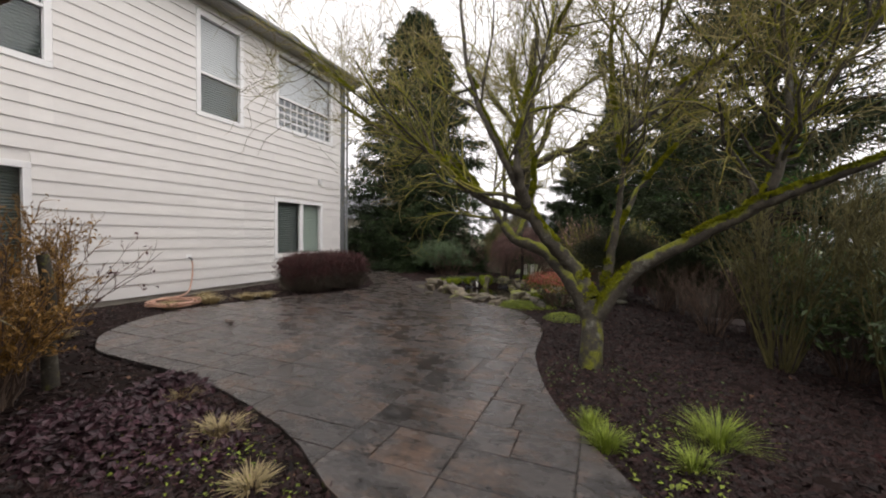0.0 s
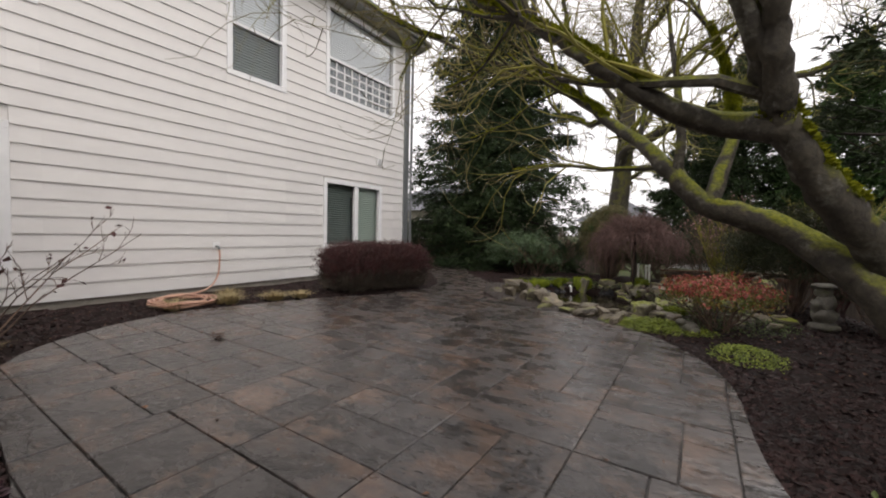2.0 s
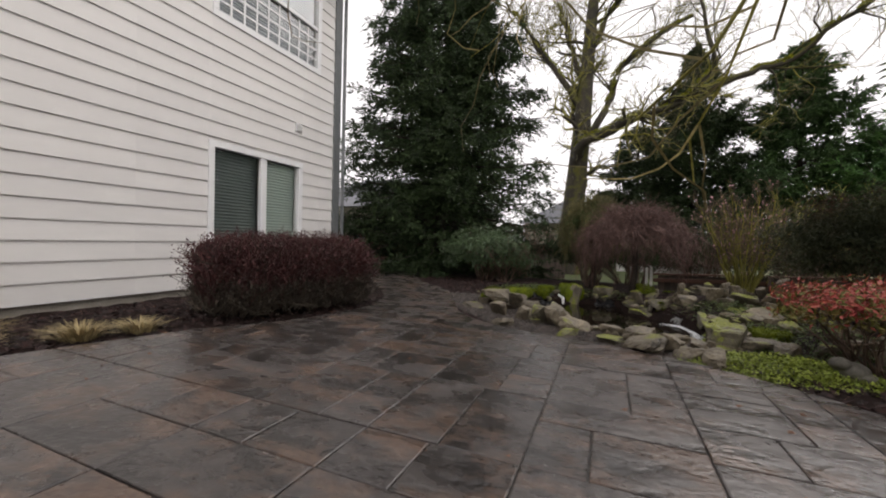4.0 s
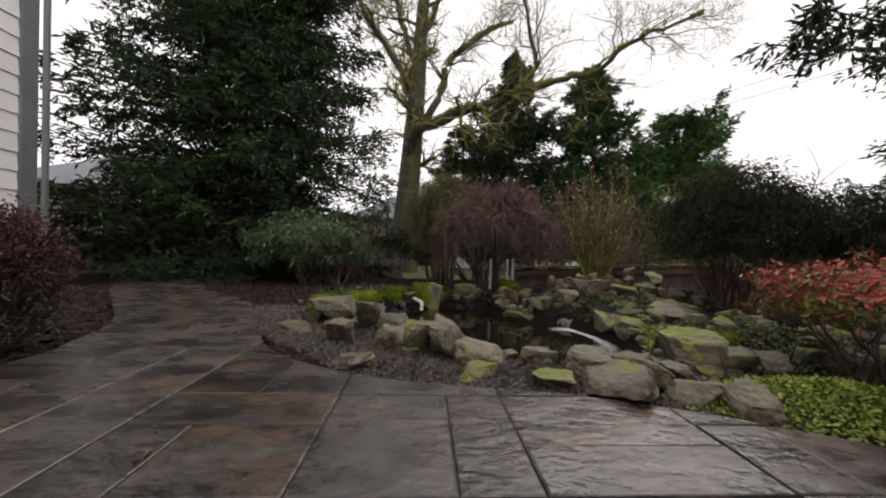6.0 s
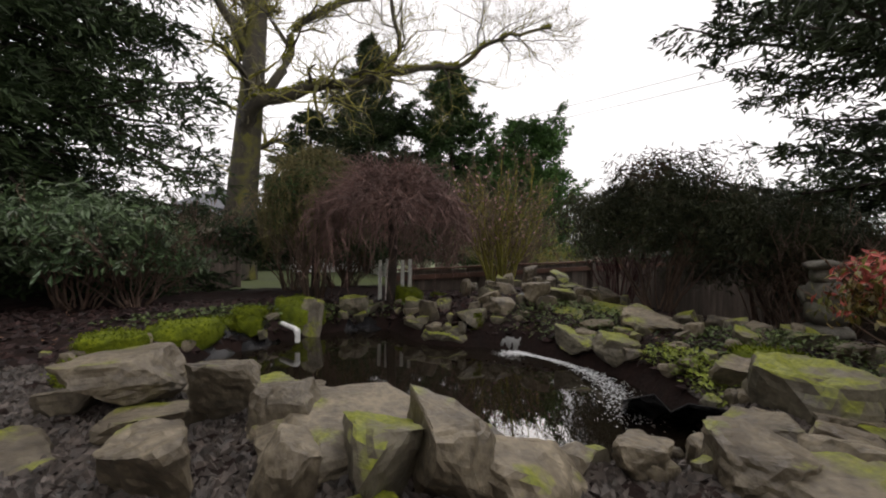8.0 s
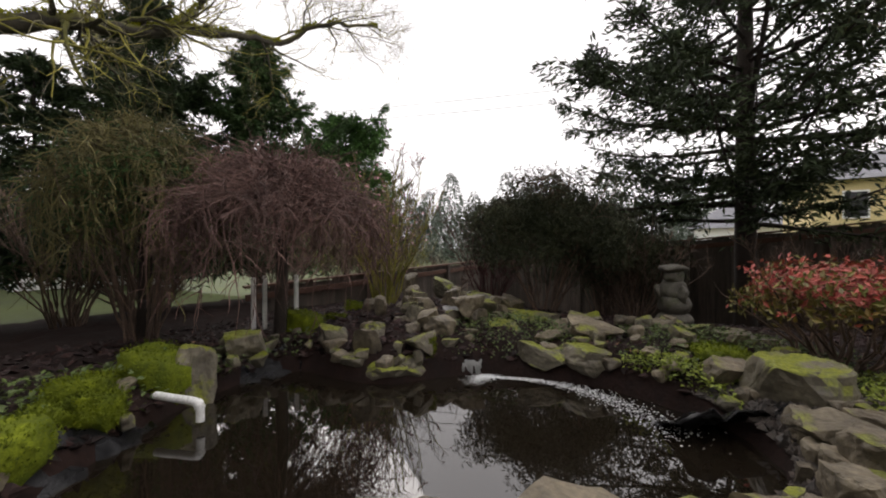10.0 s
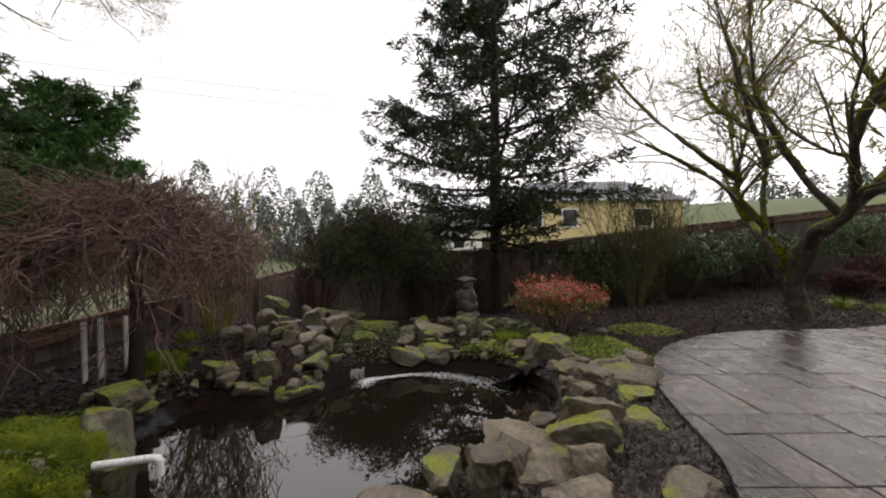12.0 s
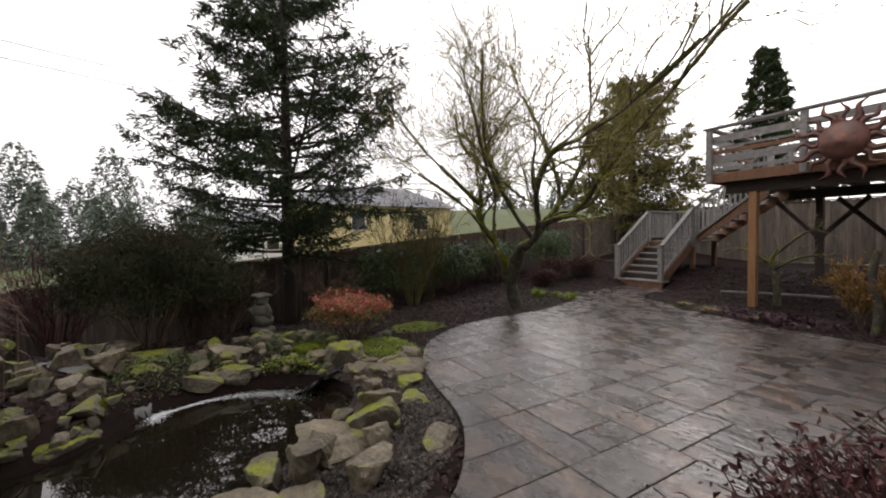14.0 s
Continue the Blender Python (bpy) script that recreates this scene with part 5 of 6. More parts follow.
# golden twiggy shrubs at the beds
def twig_shrub(name, label, x, y, h, spread, mat, seed, n=30, kids=(9, 5), r=0.012, buds=None, nb=0, bs=0.04, fine=None):
    rng = np.random.RandomState(seed)
    root = thing(name, label, "shrub")
    z = float(level(x, y))
    st = stems_up(rng, n, x, y, z, h, spread, r)
    sub = {}
    for ln, rad in st:
        sprout(rng, ln, rad, 0, sub, kids, (0.3, 0.8), (0.3, 0.55), h * 0.5, 0.14, 0.04, 0.3)
    v, f = tubes(st + sub.get(1, []), 4)
    mesh_ob("stem", v, f, mat, root)
    if sub.get(2):
        v, f = tubes(sub[2], 3)
        tagged(mesh_ob("fine_twig", v, f, fine or mat, root), kind="stuff")
    if buds is not None:
        ends = np.array([q[0][-1] for q in sub.get(2, sub.get(1))])
        ends = ends[rng.permutation(len(ends))[:nb]]
        v, f = leaves(ends, rng.normal(0, 1, ends.shape) + [0, 0, 1], bs, 0.6, None, rng)
        tagged(mesh_ob("bud", v, f, buds, root), kind="stuff")
    return root


twig_shrub("golden_shrub", "dense shrub with golden-orange tips near the deck", -4.55, 1.75, 1.2, 0.5, TWIG_BROWN, 51, 26, (9, 6), buds=GOLD_TWIG, nb=1400, bs=0.05, fine=GOLD_TWIG)
twig_shrub("golden_shrub", "tall straggly shrub with golden tips beside the siding", -5.6, 2.4, 1.75, 0.6, TWIG_BROWN, 63, 26, (9, 6), buds=GOLD_TWIG, nb=1200, bs=0.05, fine=GOLD_TWIG)
twig_shrub("magnolia_shrub", "upright mossy magnolia with pink buds", -0.1, 14.6, 2.1, 0.85, TWIG_MOSSY, 52, 30, (9, 6), 0.018, BLOSSOM, 420, 0.055, TWIG_BROWN)
twig_shrub("lilac_shrub", "tall mossy many-stemmed shrub by the fence", 2.9, 6.9, 2.9, 1.3, TWIG_DIM, 53, 34, (8, 5), 0.011)
twig_shrub("lilac_shrub", "mossy bare many-stemmed shrub at the side fence", 3.7, 6.0, 2.6, 0.8, TWIG_DIM, 54, 26, (8, 4), 0.011)
twig_shrub("bare_shrub", "leafless brown twiggy shrub behind the mossy stones", -5.2, 15.2, 1.0, 0.9, TWIG_BROWN, 55, 26, (8, 5))
twig_shrub("bare_shrub", "leafless brown twiggy shrub under the spruce", -9.6, 17.0, 1.3, 0.9, TWIG_GREY, 56, 20, (6, 4))
twig_shrub("red_twig_shrub", "leafless red-brown shrub beside the pine", 1.7, 13.7, 1.6, 0.9, BARBERRY, 57, 30, (8, 5))
twig_shrub("bare_shrub", "leafless grey thicket beyond the back fence", 2.4, 18.2, 3.0, 1.6, TWIG_GREY, 58, 36, (8, 5), 0.015, fine=TWIG_MOSSY)
twig_shrub("bare_shrub", "leafless grey thicket beyond the back fence", 5.0, 18.8, 2.8, 1.6, TWIG_GREY, 59, 32, (8, 5), 0.015, fine=TWIG_MOSSY)
twig_shrub("bare_shrub", "dark leafless shrub beneath the pine", 2.0, 11.4, 1.3, 1.0, TWIG_BROWN, 60, 26, (8, 5))
twig_shrub("bare_shrub", "dark leafless shrub behind the maple", 2.6, 9.2, 1.3, 0.9, TWIG_BROWN, 61, 26, (8, 5))
for i, (x, y) in enumerate([(-5.2, 17.6), (-3.2, 17.2), (-0.4, 17.0), (1.4, 16.6), (-1.8, 18.4), (3.6, 16.4)]):
    twig_shrub("bare_shrub", "leafless brown thicket behind the pond trees", x, y, 1.7, 1.2, TWIG_BROWN, 150 + i, 34, (8, 5))
leafy_shrub("evergreen_shrub", "dark evergreen hedge behind the weeping trees", -2.2, 17.6, 5.0, 1.4, 1.7, NEEDLE_SPRUCE, 160, 14000, 0.16, aspect=0.2, inner=0.2)
twig_shrub("rose_shrub", "thin bare rose canes against the siding", -6.9, 3.1, 1.5, 1.5, TWIG_BROWN, 62, 9, (4, 3), 0.011, BARBERRY, 40, 0.09)
stump = thing("mossy_stem", "short mossy lichen-grown stem in the bed", "shrub")
v, f = tubes([(smooth_line([(-4.7, 2.25, -0.1), (-4.74, 2.25, 0.4), (-4.64, 2.22, 0.95), (-4.7, 2.2, 1.35)]), np.linspace(0.075, 0.05, 13))], 9)
mesh_ob("trunk", v, f, BARK_MAPLE, stump, smooth=True)
fig = thing("small_tree", "small crooked bare tree below the deck", "tree")
frs, ftw = np.random.RandomState(9), {}
fl = [(smooth_line([(-2.95, 0.95, 0.1), (-2.92, 0.95, 0.6), (-2.8, 0.9, 1.0), (-2.9, 0.8, 1.3)]), np.linspace(0.07, 0.04, 13))]
for q in [[(-2.85, 0.93, 0.85), (-3.3, 0.8, 1.15), (-3.9, 0.7, 1.2)], [(-2.8, 0.9, 1.0), (-2.3, 0.9, 1.3), (-1.8, 0.8, 1.25)], [(-2.9, 0.8, 1.25), (-3.3, 0.9, 1.6), (-3.6, 1.0, 1.75)]]:
    fl.append((smooth_line(q), np.linspace(0.035, 0.012, 9)))
for a, b in fl:
    sprout(frs, a, b, 0, ftw, (6, 3), (0.5, 1.0), (0.4, 0.6), 0.7)
tree_parts(fig, fl, [("twig", ftw[1] + ftw[2], TWIG_GREY, 4)], BARK_MAPLE)


def weeping(x, y, h, radius, seed, label, mat=WEEPER, n=520, skirt=0.6):
    """A grafted weeper: a short trunk, arching limbs and a dome of hanging twigs."""
    rng = np.random.RandomState(seed)
    root = thing("weeping_tree", label, "tree")
    z = float(level(x, y))
    head = h * 0.8
    v, f = tubes([(smooth_line([(x, y, z - 0.1), (x + 0.03, y, z + head * 0.5), (x - 0.02, y, z + head)]), np.linspace(0.07, 0.05, 9))], 8)
    mesh_ob("trunk", v, f, BARK_DARK, root, smooth=True)
    lines = []
    for _ in range(n):
        a, e = rng.uniform(0, 2 * np.pi), rng.uniform(0.05, 1.0) ** 0.6
        d = np.array([math.cos(a), math.sin(a)])
        out = radius * e * (1 + 0.3 * noise.noise(Vector((d[0] * 2, d[1] * 2, seed))))
        crest = h * (1 - 0.34 * e * e) * rng.uniform(0.93, 1.02)
        low = crest - h * skirt * rng.uniform(0.1, 1.0) * (0.3 + 0.7 * e)
        t = np.linspace(0, 1, 9)
        rr = out * np.minimum(1.0, np.sin(np.minimum(t / 0.6, 1.0) * np.pi / 2))
        zz = np.where(t < 0.45, head + (crest - head) * np.sin(t / 0.45 * np.pi / 2), crest + (low - crest) * ((t - 0.45) / 0.55).clip(0) ** 1.4)
        pts = np.stack([x + d[0] * rr, y + d[1] * rr, z + zz], 1) + np.cumsum(rng.normal(0, 0.035, (9, 3)), 0)
        lines.append((pts, np.linspace(0.008, 0.002, 9)))
    sub = {}
    for a, b in lines:
        sprout(rng, a, b * 0.5, 0, sub, (6,), (0.4, 1.1), (0.3, 0.65), 0.6, 0.22, -0.12, 0.25)
    v, f = tubes(lines, 4)
    mesh_ob("hanging_branch", v, f, mat, root)
    v, f = tubes(sub[1], 3)
    mesh_ob("fine_twig", v, f, mat, root)
    return root


weeping(-2.15, 14.2, 1.88, 1.12, 70, "umbrella-shaped weeping tree with purplish bare twigs", WEEPER, 620, 0.55)
weeping(-3.0, 15.3, 2.25, 0.82, 71, "narrow weeping tree with dull olive and brown twigs", TWIG_DIM, 460, 0.5)


def blades(name, label, x, y, n, h, spread, mat, seed, width=0.012, category="grass", z=None):
    """A tuft of bending blades."""
    rng = np.random.RandomState(seed)
    base = float(level(x, y)) if z is None else z
    vs, fs = [], []
    for i in range(n):
        a, e = rng.uniform(0, 2 * np.pi), rng.uniform(0.2, 1)
        d = np.array([math.cos(a), math.sin(a)])
        p = np.array([x, y]) + d * rng.uniform(0, spread * 0.45)
        hh = h * rng.uniform(0.5, 1.1)
        s = np.array([-d[1], d[0]]) * width / 2
        for k, (t, w) in enumerate(((0, 1), (0.5, 0.85), (1, 0.12))):
            q = p + d * spread * e * t**1.7
            zz = base + hh * (t - 0.45 * e * t * t)
            vs += [(*(q - s * w), zz), (*(q + s * w), zz)]
        b = i * 6
        fs += [(b, b + 1, b + 3, b + 2), (b + 2, b + 3, b + 5, b + 4)]
    return tagged(mesh_ob(name, vs, fs, mat), label, category, kind="stuff")


for i, (x, y, n, h, s) in enumerate([(0.62, 3.35, 240, 0.26, 0.2), (0.5, 3.62, 160, 0.24, 0.16), (1.45, 3.75, 260, 0.32, 0.34), (1.2, 3.3, 120, 0.2, 0.24)]):
    blades("grass_tuft", "bright lime green grass tuft at the path edge", x, y, n, h, s, LIME_GRASS, 80 + i, width=0.007)
for i, (x, y, n, h, s) in enumerate([(-7.85, 5.5, 320, 0.22, 0.32), (-7.75, 6.3, 320, 0.26, 0.36), (-7.45, 7.05, 320, 0.22, 0.32), (-7.3, 7.5, 260, 0.2, 0.3), (-8.3, 6.6, 220, 0.26, 0.3), (-6.9, 3.3, 160, 0.16, 0.22), (-2.3, 2.3, 200, 0.15, 0.25), (-1.5, 1.9, 150, 0.13, 0.2), (-3.2, 2.6, 120, 0.14, 0.2)]):
    blades("grass_tuft", "pale straw-coloured dry grass tuft beside the patio", x, y, n, h, s, STRAW, 90 + i)


def mat_of_leaves(name, label, x, y, w, d, n, size, mat, seed, h=0.1, category="ground cover", inner=0.1):
    rng = np.random.RandomState(seed)
    a, r = rng.uniform(0, 2 * np.pi, n), np.sqrt(rng.rand(n)) * (1 + 0.25 * rng.normal(0, 1, n) * 0.5)
    px, py = x + np.cos(a) * r * w / 2, y + np.sin(a) * r * d / 2
    ok = ~inside(PATIO_LINE, px, py) & ~inside(POND_LINE, px, py)
    px, py = px[ok], py[ok]
    pz = level(px, py) + h * rng.rand(len(px)) * (1.1 - r[ok].clip(0, 1)) + 0.01
    v, f = leaves(np.stack([px, py, pz], 1), np.tile([0, 0, 1.0], (len(px), 1)), size, 0.6, None, rng)
    return tagged(mesh_ob(name, v, f, mat), label, category, kind="stuff")


mat_of_leaves("groundcover", "bright lime green creeping groundcover at the patio edge", -1.2, 9.25, 1.4, 0.8, 5200, 0.03, LEAF_LIME, 100, 0.16)
mat_of_leaves("groundcover", "bright lime green creeping groundcover by the maple", -0.15, 8.3, 0.7, 1.0, 1800, 0.028, LEAF_LIME, 101, 0.12)
mat_of_leaves("groundcover", "trailing light green plant over the pond edge", -1.55, 10.75, 0.8, 0.9, 2600, 0.032, LEAF_LIME, 102, 0.3)
mat_of_leaves("groundcover", "low green plants among the stones", -0.4, 10.3, 2.0, 1.8, 3600, 0.032, LEAF_GREEN, 103, 0.14)
mat_of_leaves("groundcover", "low green plants among the stones", -0.9, 12.0, 1.6, 1.4, 2200, 0.032, LEAF_GREEN, 104, 0.2)
mat_of_leaves("groundcover", "low green plants on the far bank", -3.6, 13.8, 3.0, 0.8, 1300, 0.045, LEAF_GREEN, 105, 0.14)
mat_of_leaves("heuchera", "low purple-leaved plants at the bed edge", -3.5, 2.72, 0.8, 0.5, 800, 0.085, HEUCHERA, 106, 0.2)
mat_of_leaves("heuchera", "low purple-leaved plants in the bed", -3.0, 2.0, 2.2, 1.2, 2200, 0.075, HEUCHERA, 107, 0.1)
mat_of_leaves("groundcover", "patches of low yellow-green weeds in the bed", -2.2, 2.0, 2.6, 0.8, 420, 0.035, LEAF_LIME, 108, 0.05)
mat_of_leaves("groundcover", "small green weeds under the maple", 0.9, 4.7, 2.6, 2.0, 380, 0.04, LEAF_GREEN, 109, 0.06)
mat_of_leaves("groundcover", "small lime plants at the foot of the maple", 1.0, 3.0, 0.8, 2.0, 260, 0.045, LEAF_LIME, 110, 0.1)


# ---- the raised deck with its stair ----
deck = thing("deck", "raised wooden deck on posts with grey horizontal rails", "deck")
DY, DX0, DX1, DZ = 1.2, -1.65, -12.0, 3.02
box_part("fascia_board", (DX1, DY - 0.04, DZ - 0.16), (DX0, DY, DZ + 0.06), DECK_BROWN, deck, "brown stained rim board")
box_part("fascia_board", (DX0 - 0.04, -4.2, DZ - 0.16), (DX0, DY - 0.04, DZ + 0.06), DECK_BROWN, deck)
for i in range(33):
    y = DY - 0.1 - i * 0.16
    box_part("deck_board", (DX1, y - 0.075, DZ + 0.02), (DX0 - 0.04, y + 0.075, DZ + 0.05), DECK_GREY, deck)
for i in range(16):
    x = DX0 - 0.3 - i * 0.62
    box_part("joist", (x - 0.02, -4.0, DZ - 0.16), (x + 0.02, DY - 0.04, DZ + 0.018), DECK_SHADED, deck)
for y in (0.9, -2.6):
    box_part("beam", (DX1, y - 0.07, DZ - 0.42), (DX0 - 0.3, y + 0.07, DZ - 0.165), DECK_SHADED, deck)
for x, y, m in [(-2.5, 0.95, DECK_NEW), (-6.0, 0.95, DECK_NEW), (-9.5, 0.95, DECK_NEW), (-2.6, -2.6, DECK_SHADED), (-3.9, -2.6, DECK_SHADED), (-5.4, -2.6, DECK_SHADED), (-7.5, -2.6, DECK_SHADED)]:
    box_part("post", (x - 0.075, y - 0.075, float(level(x, y)) - 0.1), (x + 0.075, y + 0.075, DZ - 0.42), m, deck, "orange cedar post" if m is DECK_NEW else "")
for x in (-2.6, -3.9, -5.4):
    beam_part("brace", (x, -2.6, 1.5), (x + 0.95, -2.6, DZ - 0.45), 0.05, 0.11, DECK_SHADED, deck)
    beam_part("brace", (x, -2.52, 1.5), (x - 0.95, -2.52, DZ - 0.45), 0.05, 0.11, DECK_SHADED, deck)
for x in np.arange(DX0 - 0.06, DX1, -1.74):
    box_part("rail_post", (x - 0.06, DY, DZ - 0.14), (x + 0.06, DY + 0.09, DZ + 1.1), DECK_GREY, deck)
for z0, h, m in ((0.1, 0.09, DECK_GREY), (0.3, 0.17, DECK_GREY), (0.51, 0.09, DECK_BROWN), (0.63, 0.05, DECK_GREY), (0.78, 0.16, DECK_GREY)):
    box_part("rail_board", (DX1, DY - 0.03, DZ + z0), (DX0, DY - 0.003, DZ + z0 + h), m, deck)
    box_part("rail_board", (DX0 - 0.03, -1.0, DZ + z0), (DX0 - 0.002, DY - 0.035, DZ + z0 + h), m, deck)
box_part("cap_rail", (DX1, DY - 0.08, DZ + 1.1), (DX0 + 0.06, DY + 0.12, DZ + 1.145), DECK_GREY, deck)
box_part("cap_rail", (DX0 - 0.1, -1.0, DZ + 1.1), (DX0 + 0.06, DY - 0.085, DZ + 1.145), DECK_GREY, deck)

stair = thing("staircase", "weathered grey wooden stair with railings up to the deck", "staircase")
SX0, SX1, SY, RISE, RUN = 0.42, 1.92, -0.35, 0.205, 0.29
SZ = 0.22
for i in range(6):
    y = SY - i * RUN
    e = 0.12 if i == 0 else 0.0
    box_part("tread", (SX0 - e, y - RUN - 0.02, SZ + i * RISE - 0.045), (SX1 + e, y + 0.02 + e, SZ + i * RISE), DECK_GREY, stair)
    if i:
        box_part("riser", (SX0 + 0.05, y - 0.02, SZ + (i - 1) * RISE + 0.002), (SX1 - 0.05, y, SZ + i * RISE - 0.047), DECK_SHADED, stair)
box_part("kick_board", (SX0 - 0.1, SY + 0.05, 0.0), (SX1 + 0.1, SY + 0.1, SZ - 0.047), DECK_BROWN, stair)
LZ, LY0, LY1 = SZ + 6 * RISE, SY - 6 * RUN, SY - 6 * RUN - 1.5
for x in (SX0, SX1):
    beam_part("stringer", (x, SY + 0.05, SZ - 0.12), (x, LY0, LZ - 0.12), 0.05, 0.26, DECK_BROWN, stair)
for i in range(9):
    box_part("landing_board", (SX0 - 0.05, LY1 + i * 0.165, LZ - 0.04), (SX1 + 0.05, LY1 + i * 0.165 + 0.155, LZ), DECK_GREY, stair)
box_part("landing_rim", (SX0 - 0.05, LY0, LZ - 0.28), (SX1 + 0.05, LY0 + 0.04, LZ - 0.045), DECK_BROWN, stair)
for x in (SX0, SX1):
    for y in (LY0 - 0.08, LY1 + 0.08):
        box_part("landing_post", (x - 0.06, y - 0.06, float(level(x, y)) - 0.1), (x + 0.06, y + 0.06, LZ - 0.045), DECK_BROWN, stair)
SUP = 7
for i in range(SUP):
    x = SX0 - 0.05 - i * RUN
    box_part("tread", (x - RUN, LY1 + 0.1, LZ + (i + 1) * RISE * 1.08 - 0.045), (x + 0.02, LY0 - 0.1, LZ + (i + 1) * RISE * 1.08), DECK_GREY, stair)
for y in (LY1 + 0.1, LY0 - 0.1):
    beam_part("stringer", (SX0, y, LZ), (SX0 - 0.05 - SUP * RUN, y, DZ - 0.1), 0.05, 0.26, DECK_BROWN, stair)


def railing(p, q, z0, z1, n, posts=(True, True)):
    p, q = Vector((*p, z0)), Vector((*q, z1))
    up = Vector((0, 0, 1))
    if posts[0]:
        box_part("newel_post", p - Vector((0.065, 0.065, 0.2)), p + Vector((0.065, 0.065, 1.08)), DECK_GREY, stair)
        box_part("post_cap", p + Vector((-0.09, -0.09, 1.08)), p + Vector((0.09, 0.09, 1.115)), DECK_GREY, stair)
    if posts[1]:
        box_part("newel_post", q - Vector((0.065, 0.065, 0.2)), q + Vector((0.065, 0.065, 1.08)), DECK_GREY, stair)
    beam_part("handrail", p + up * 1.06, q + up * 1.06, 0.13, 0.045, DECK_GREY, stair)
    beam_part("bottom_rail", p + up * 0.14, q + up * 0.14, 0.05, 0.07, DECK_GREY, stair)
    for i in range(1, n):
        c = p.lerp(q, i / n)
        box_part("baluster", c + Vector((-0.02, -0.02, 0.14)), c + Vector((0.02, 0.02, 1.04)), DECK_GREY, stair)


for x in (SX0, SX1):
    railing((x, SY), (x, LY0), SZ, LZ, 13)
railing((SX1, LY0), (SX1, LY1), LZ, LZ, 11, (False, True))
railing((SX1, LY1), (SX0, LY1), LZ, LZ, 11, (False, True))
for y in (LY0 - 0.05, LY1 + 0.05):
    railing((SX0 - 0.05, y), (SX0 - 0.05 - SUP * RUN, y), LZ, DZ, 14)

sunface = thing("sun_ornament", "large copper-coloured sun ornament with wavy rays on the rail", "wall ornament")
bm = bmesh.new()
bmesh.ops.create_uvsphere(bm, u_segments=32, v_segments=18, radius=0.36)
bmesh.ops.scale(bm, vec=(1, 0.42, 1), verts=bm.verts)
for cx, cz, rr, h in ((0, -0.02, 0.06, 0.06), (-0.13, 0.1, 0.07, 0.025), (0.13, 0.1, 0.07, 0.025), (0, -0.17, 0.1, 0.03), (-0.16, -0.08, 0.1, 0.03), (0.16, -0.08, 0.1, 0.03)):
    for q in bm.verts:
        if q.co.y > 0:
            q.co.y += h * math.exp(-((q.co.x - cx) ** 2 + (q.co.z - cz) ** 2) / (rr * rr))
part("disc", bm, COPPER, sunface, smooth=True)
for i in range(16):
    vs, fs = [], []
    big = 1.0 if i % 2 else 0.8
    for j in range(9):
        t = j / 8
        wv = 0.05 * math.sin(t * 7.5 + (i % 2) * 3)
        hw = 0.075 * (1 - t) ** 0.7 + 0.004
        for s, yy in ((-1, 0), (0, 0.03), (1, 0), (0, -0.03)):
            vs.append((wv + s * hw, yy, 0.33 + 0.46 * big * t))
    for j in range(8):
        for k in range(4):
            fs.append((j * 4 + k, j * 4 + (k + 1) % 4, j * 4 + 4 + (k + 1) % 4, j * 4 + 4 + k))
    ob = mesh_ob("ray", vs, fs, COPPER, sunface, smooth=True)
    ob.matrix_basis = pose(0, 0, 0, 0, i * 22.5, 0)
place(sunface, -4.06, DY + 0.22, 3.36)

edging = mesh_ob("bed_edging", *tubes([([(-1.6, 0.4, 0.2), (-3.2, 0.1, 0.26), (-5.5, -0.2, 0.3)], [0.03] * 3)], 6), DECK_GREY)
tagged(edging, "pale timber edging strip lying on the bank", "edging")

# ---- statue, frog and other small things ----
bm = bmesh.new()
for x, y, z, r, sx, sy, sz in ((0, 0, 0.07, 0.17, 1.1, 0.95, 0.45), (0.0, 0.0, 0.22, 0.15, 1.1, 0.9, 0.8), (0.02, 0, 0.38, 0.13, 1.05, 0.85, 1.0), (0.0, 0.02, 0.53, 0.1, 0.95, 0.95, 0.95), (0, 0.02, 0.61, 0.13, 1.15, 1.0, 0.32), (-0.13, 0.05, 0.35, 0.06, 0.8, 1, 1.5), (0.13, 0.05, 0.35, 0.06, 0.8, 1, 1.5)):
    bmesh.ops.create_icosphere(bm, subdivisions=3, radius=r, matrix=Matrix.LocRotScale((x, y, z), None, (sx, sy, sz)))
for q in bm.verts:
    q.co += Vector((noise.noise(q.co * 14), noise.noise(q.co * 14 + Vector((5, 0, 0))), noise.noise(q.co * 14 + Vector((0, 9, 0))))) * 0.022
statue = place(part("garden_statue", bm, STATUE, smooth=True), 0.98, 10.8, float(level(0.98, 10.8)) - 0.02, 60, s=1.15)
tagged(statue, "small weathered cast-stone garden statue among stones", "statue")
bm = bmesh.new()
for x, y, z, r, s in ((0, 0, 0.08, 0.11, (1.2, 0.9, 0.8)), (0.1, 0, 0.15, 0.07, (1.1, 1, 0.8)), (-0.05, 0.08, 0.05, 0.06, (1.2, 0.8, 0.8)), (-0.05, -0.08, 0.05, 0.06, (1.2, 0.8, 0.8))):
    bmesh.ops.create_icosphere(bm, subdivisions=3, radius=r, matrix=Matrix.LocRotScale((x, y, z), None, s))
frog = place(part("frog_figure", bm, STATUE, smooth=True), -0.75, 9.2, float(level(-0.75, 9.2)), 200)
tagged(frog, "dark grey stone frog figure under the red shrub", "statue")
picket = thing("picket_fence", "short run of white weathered pickets behind the bank", "fence")
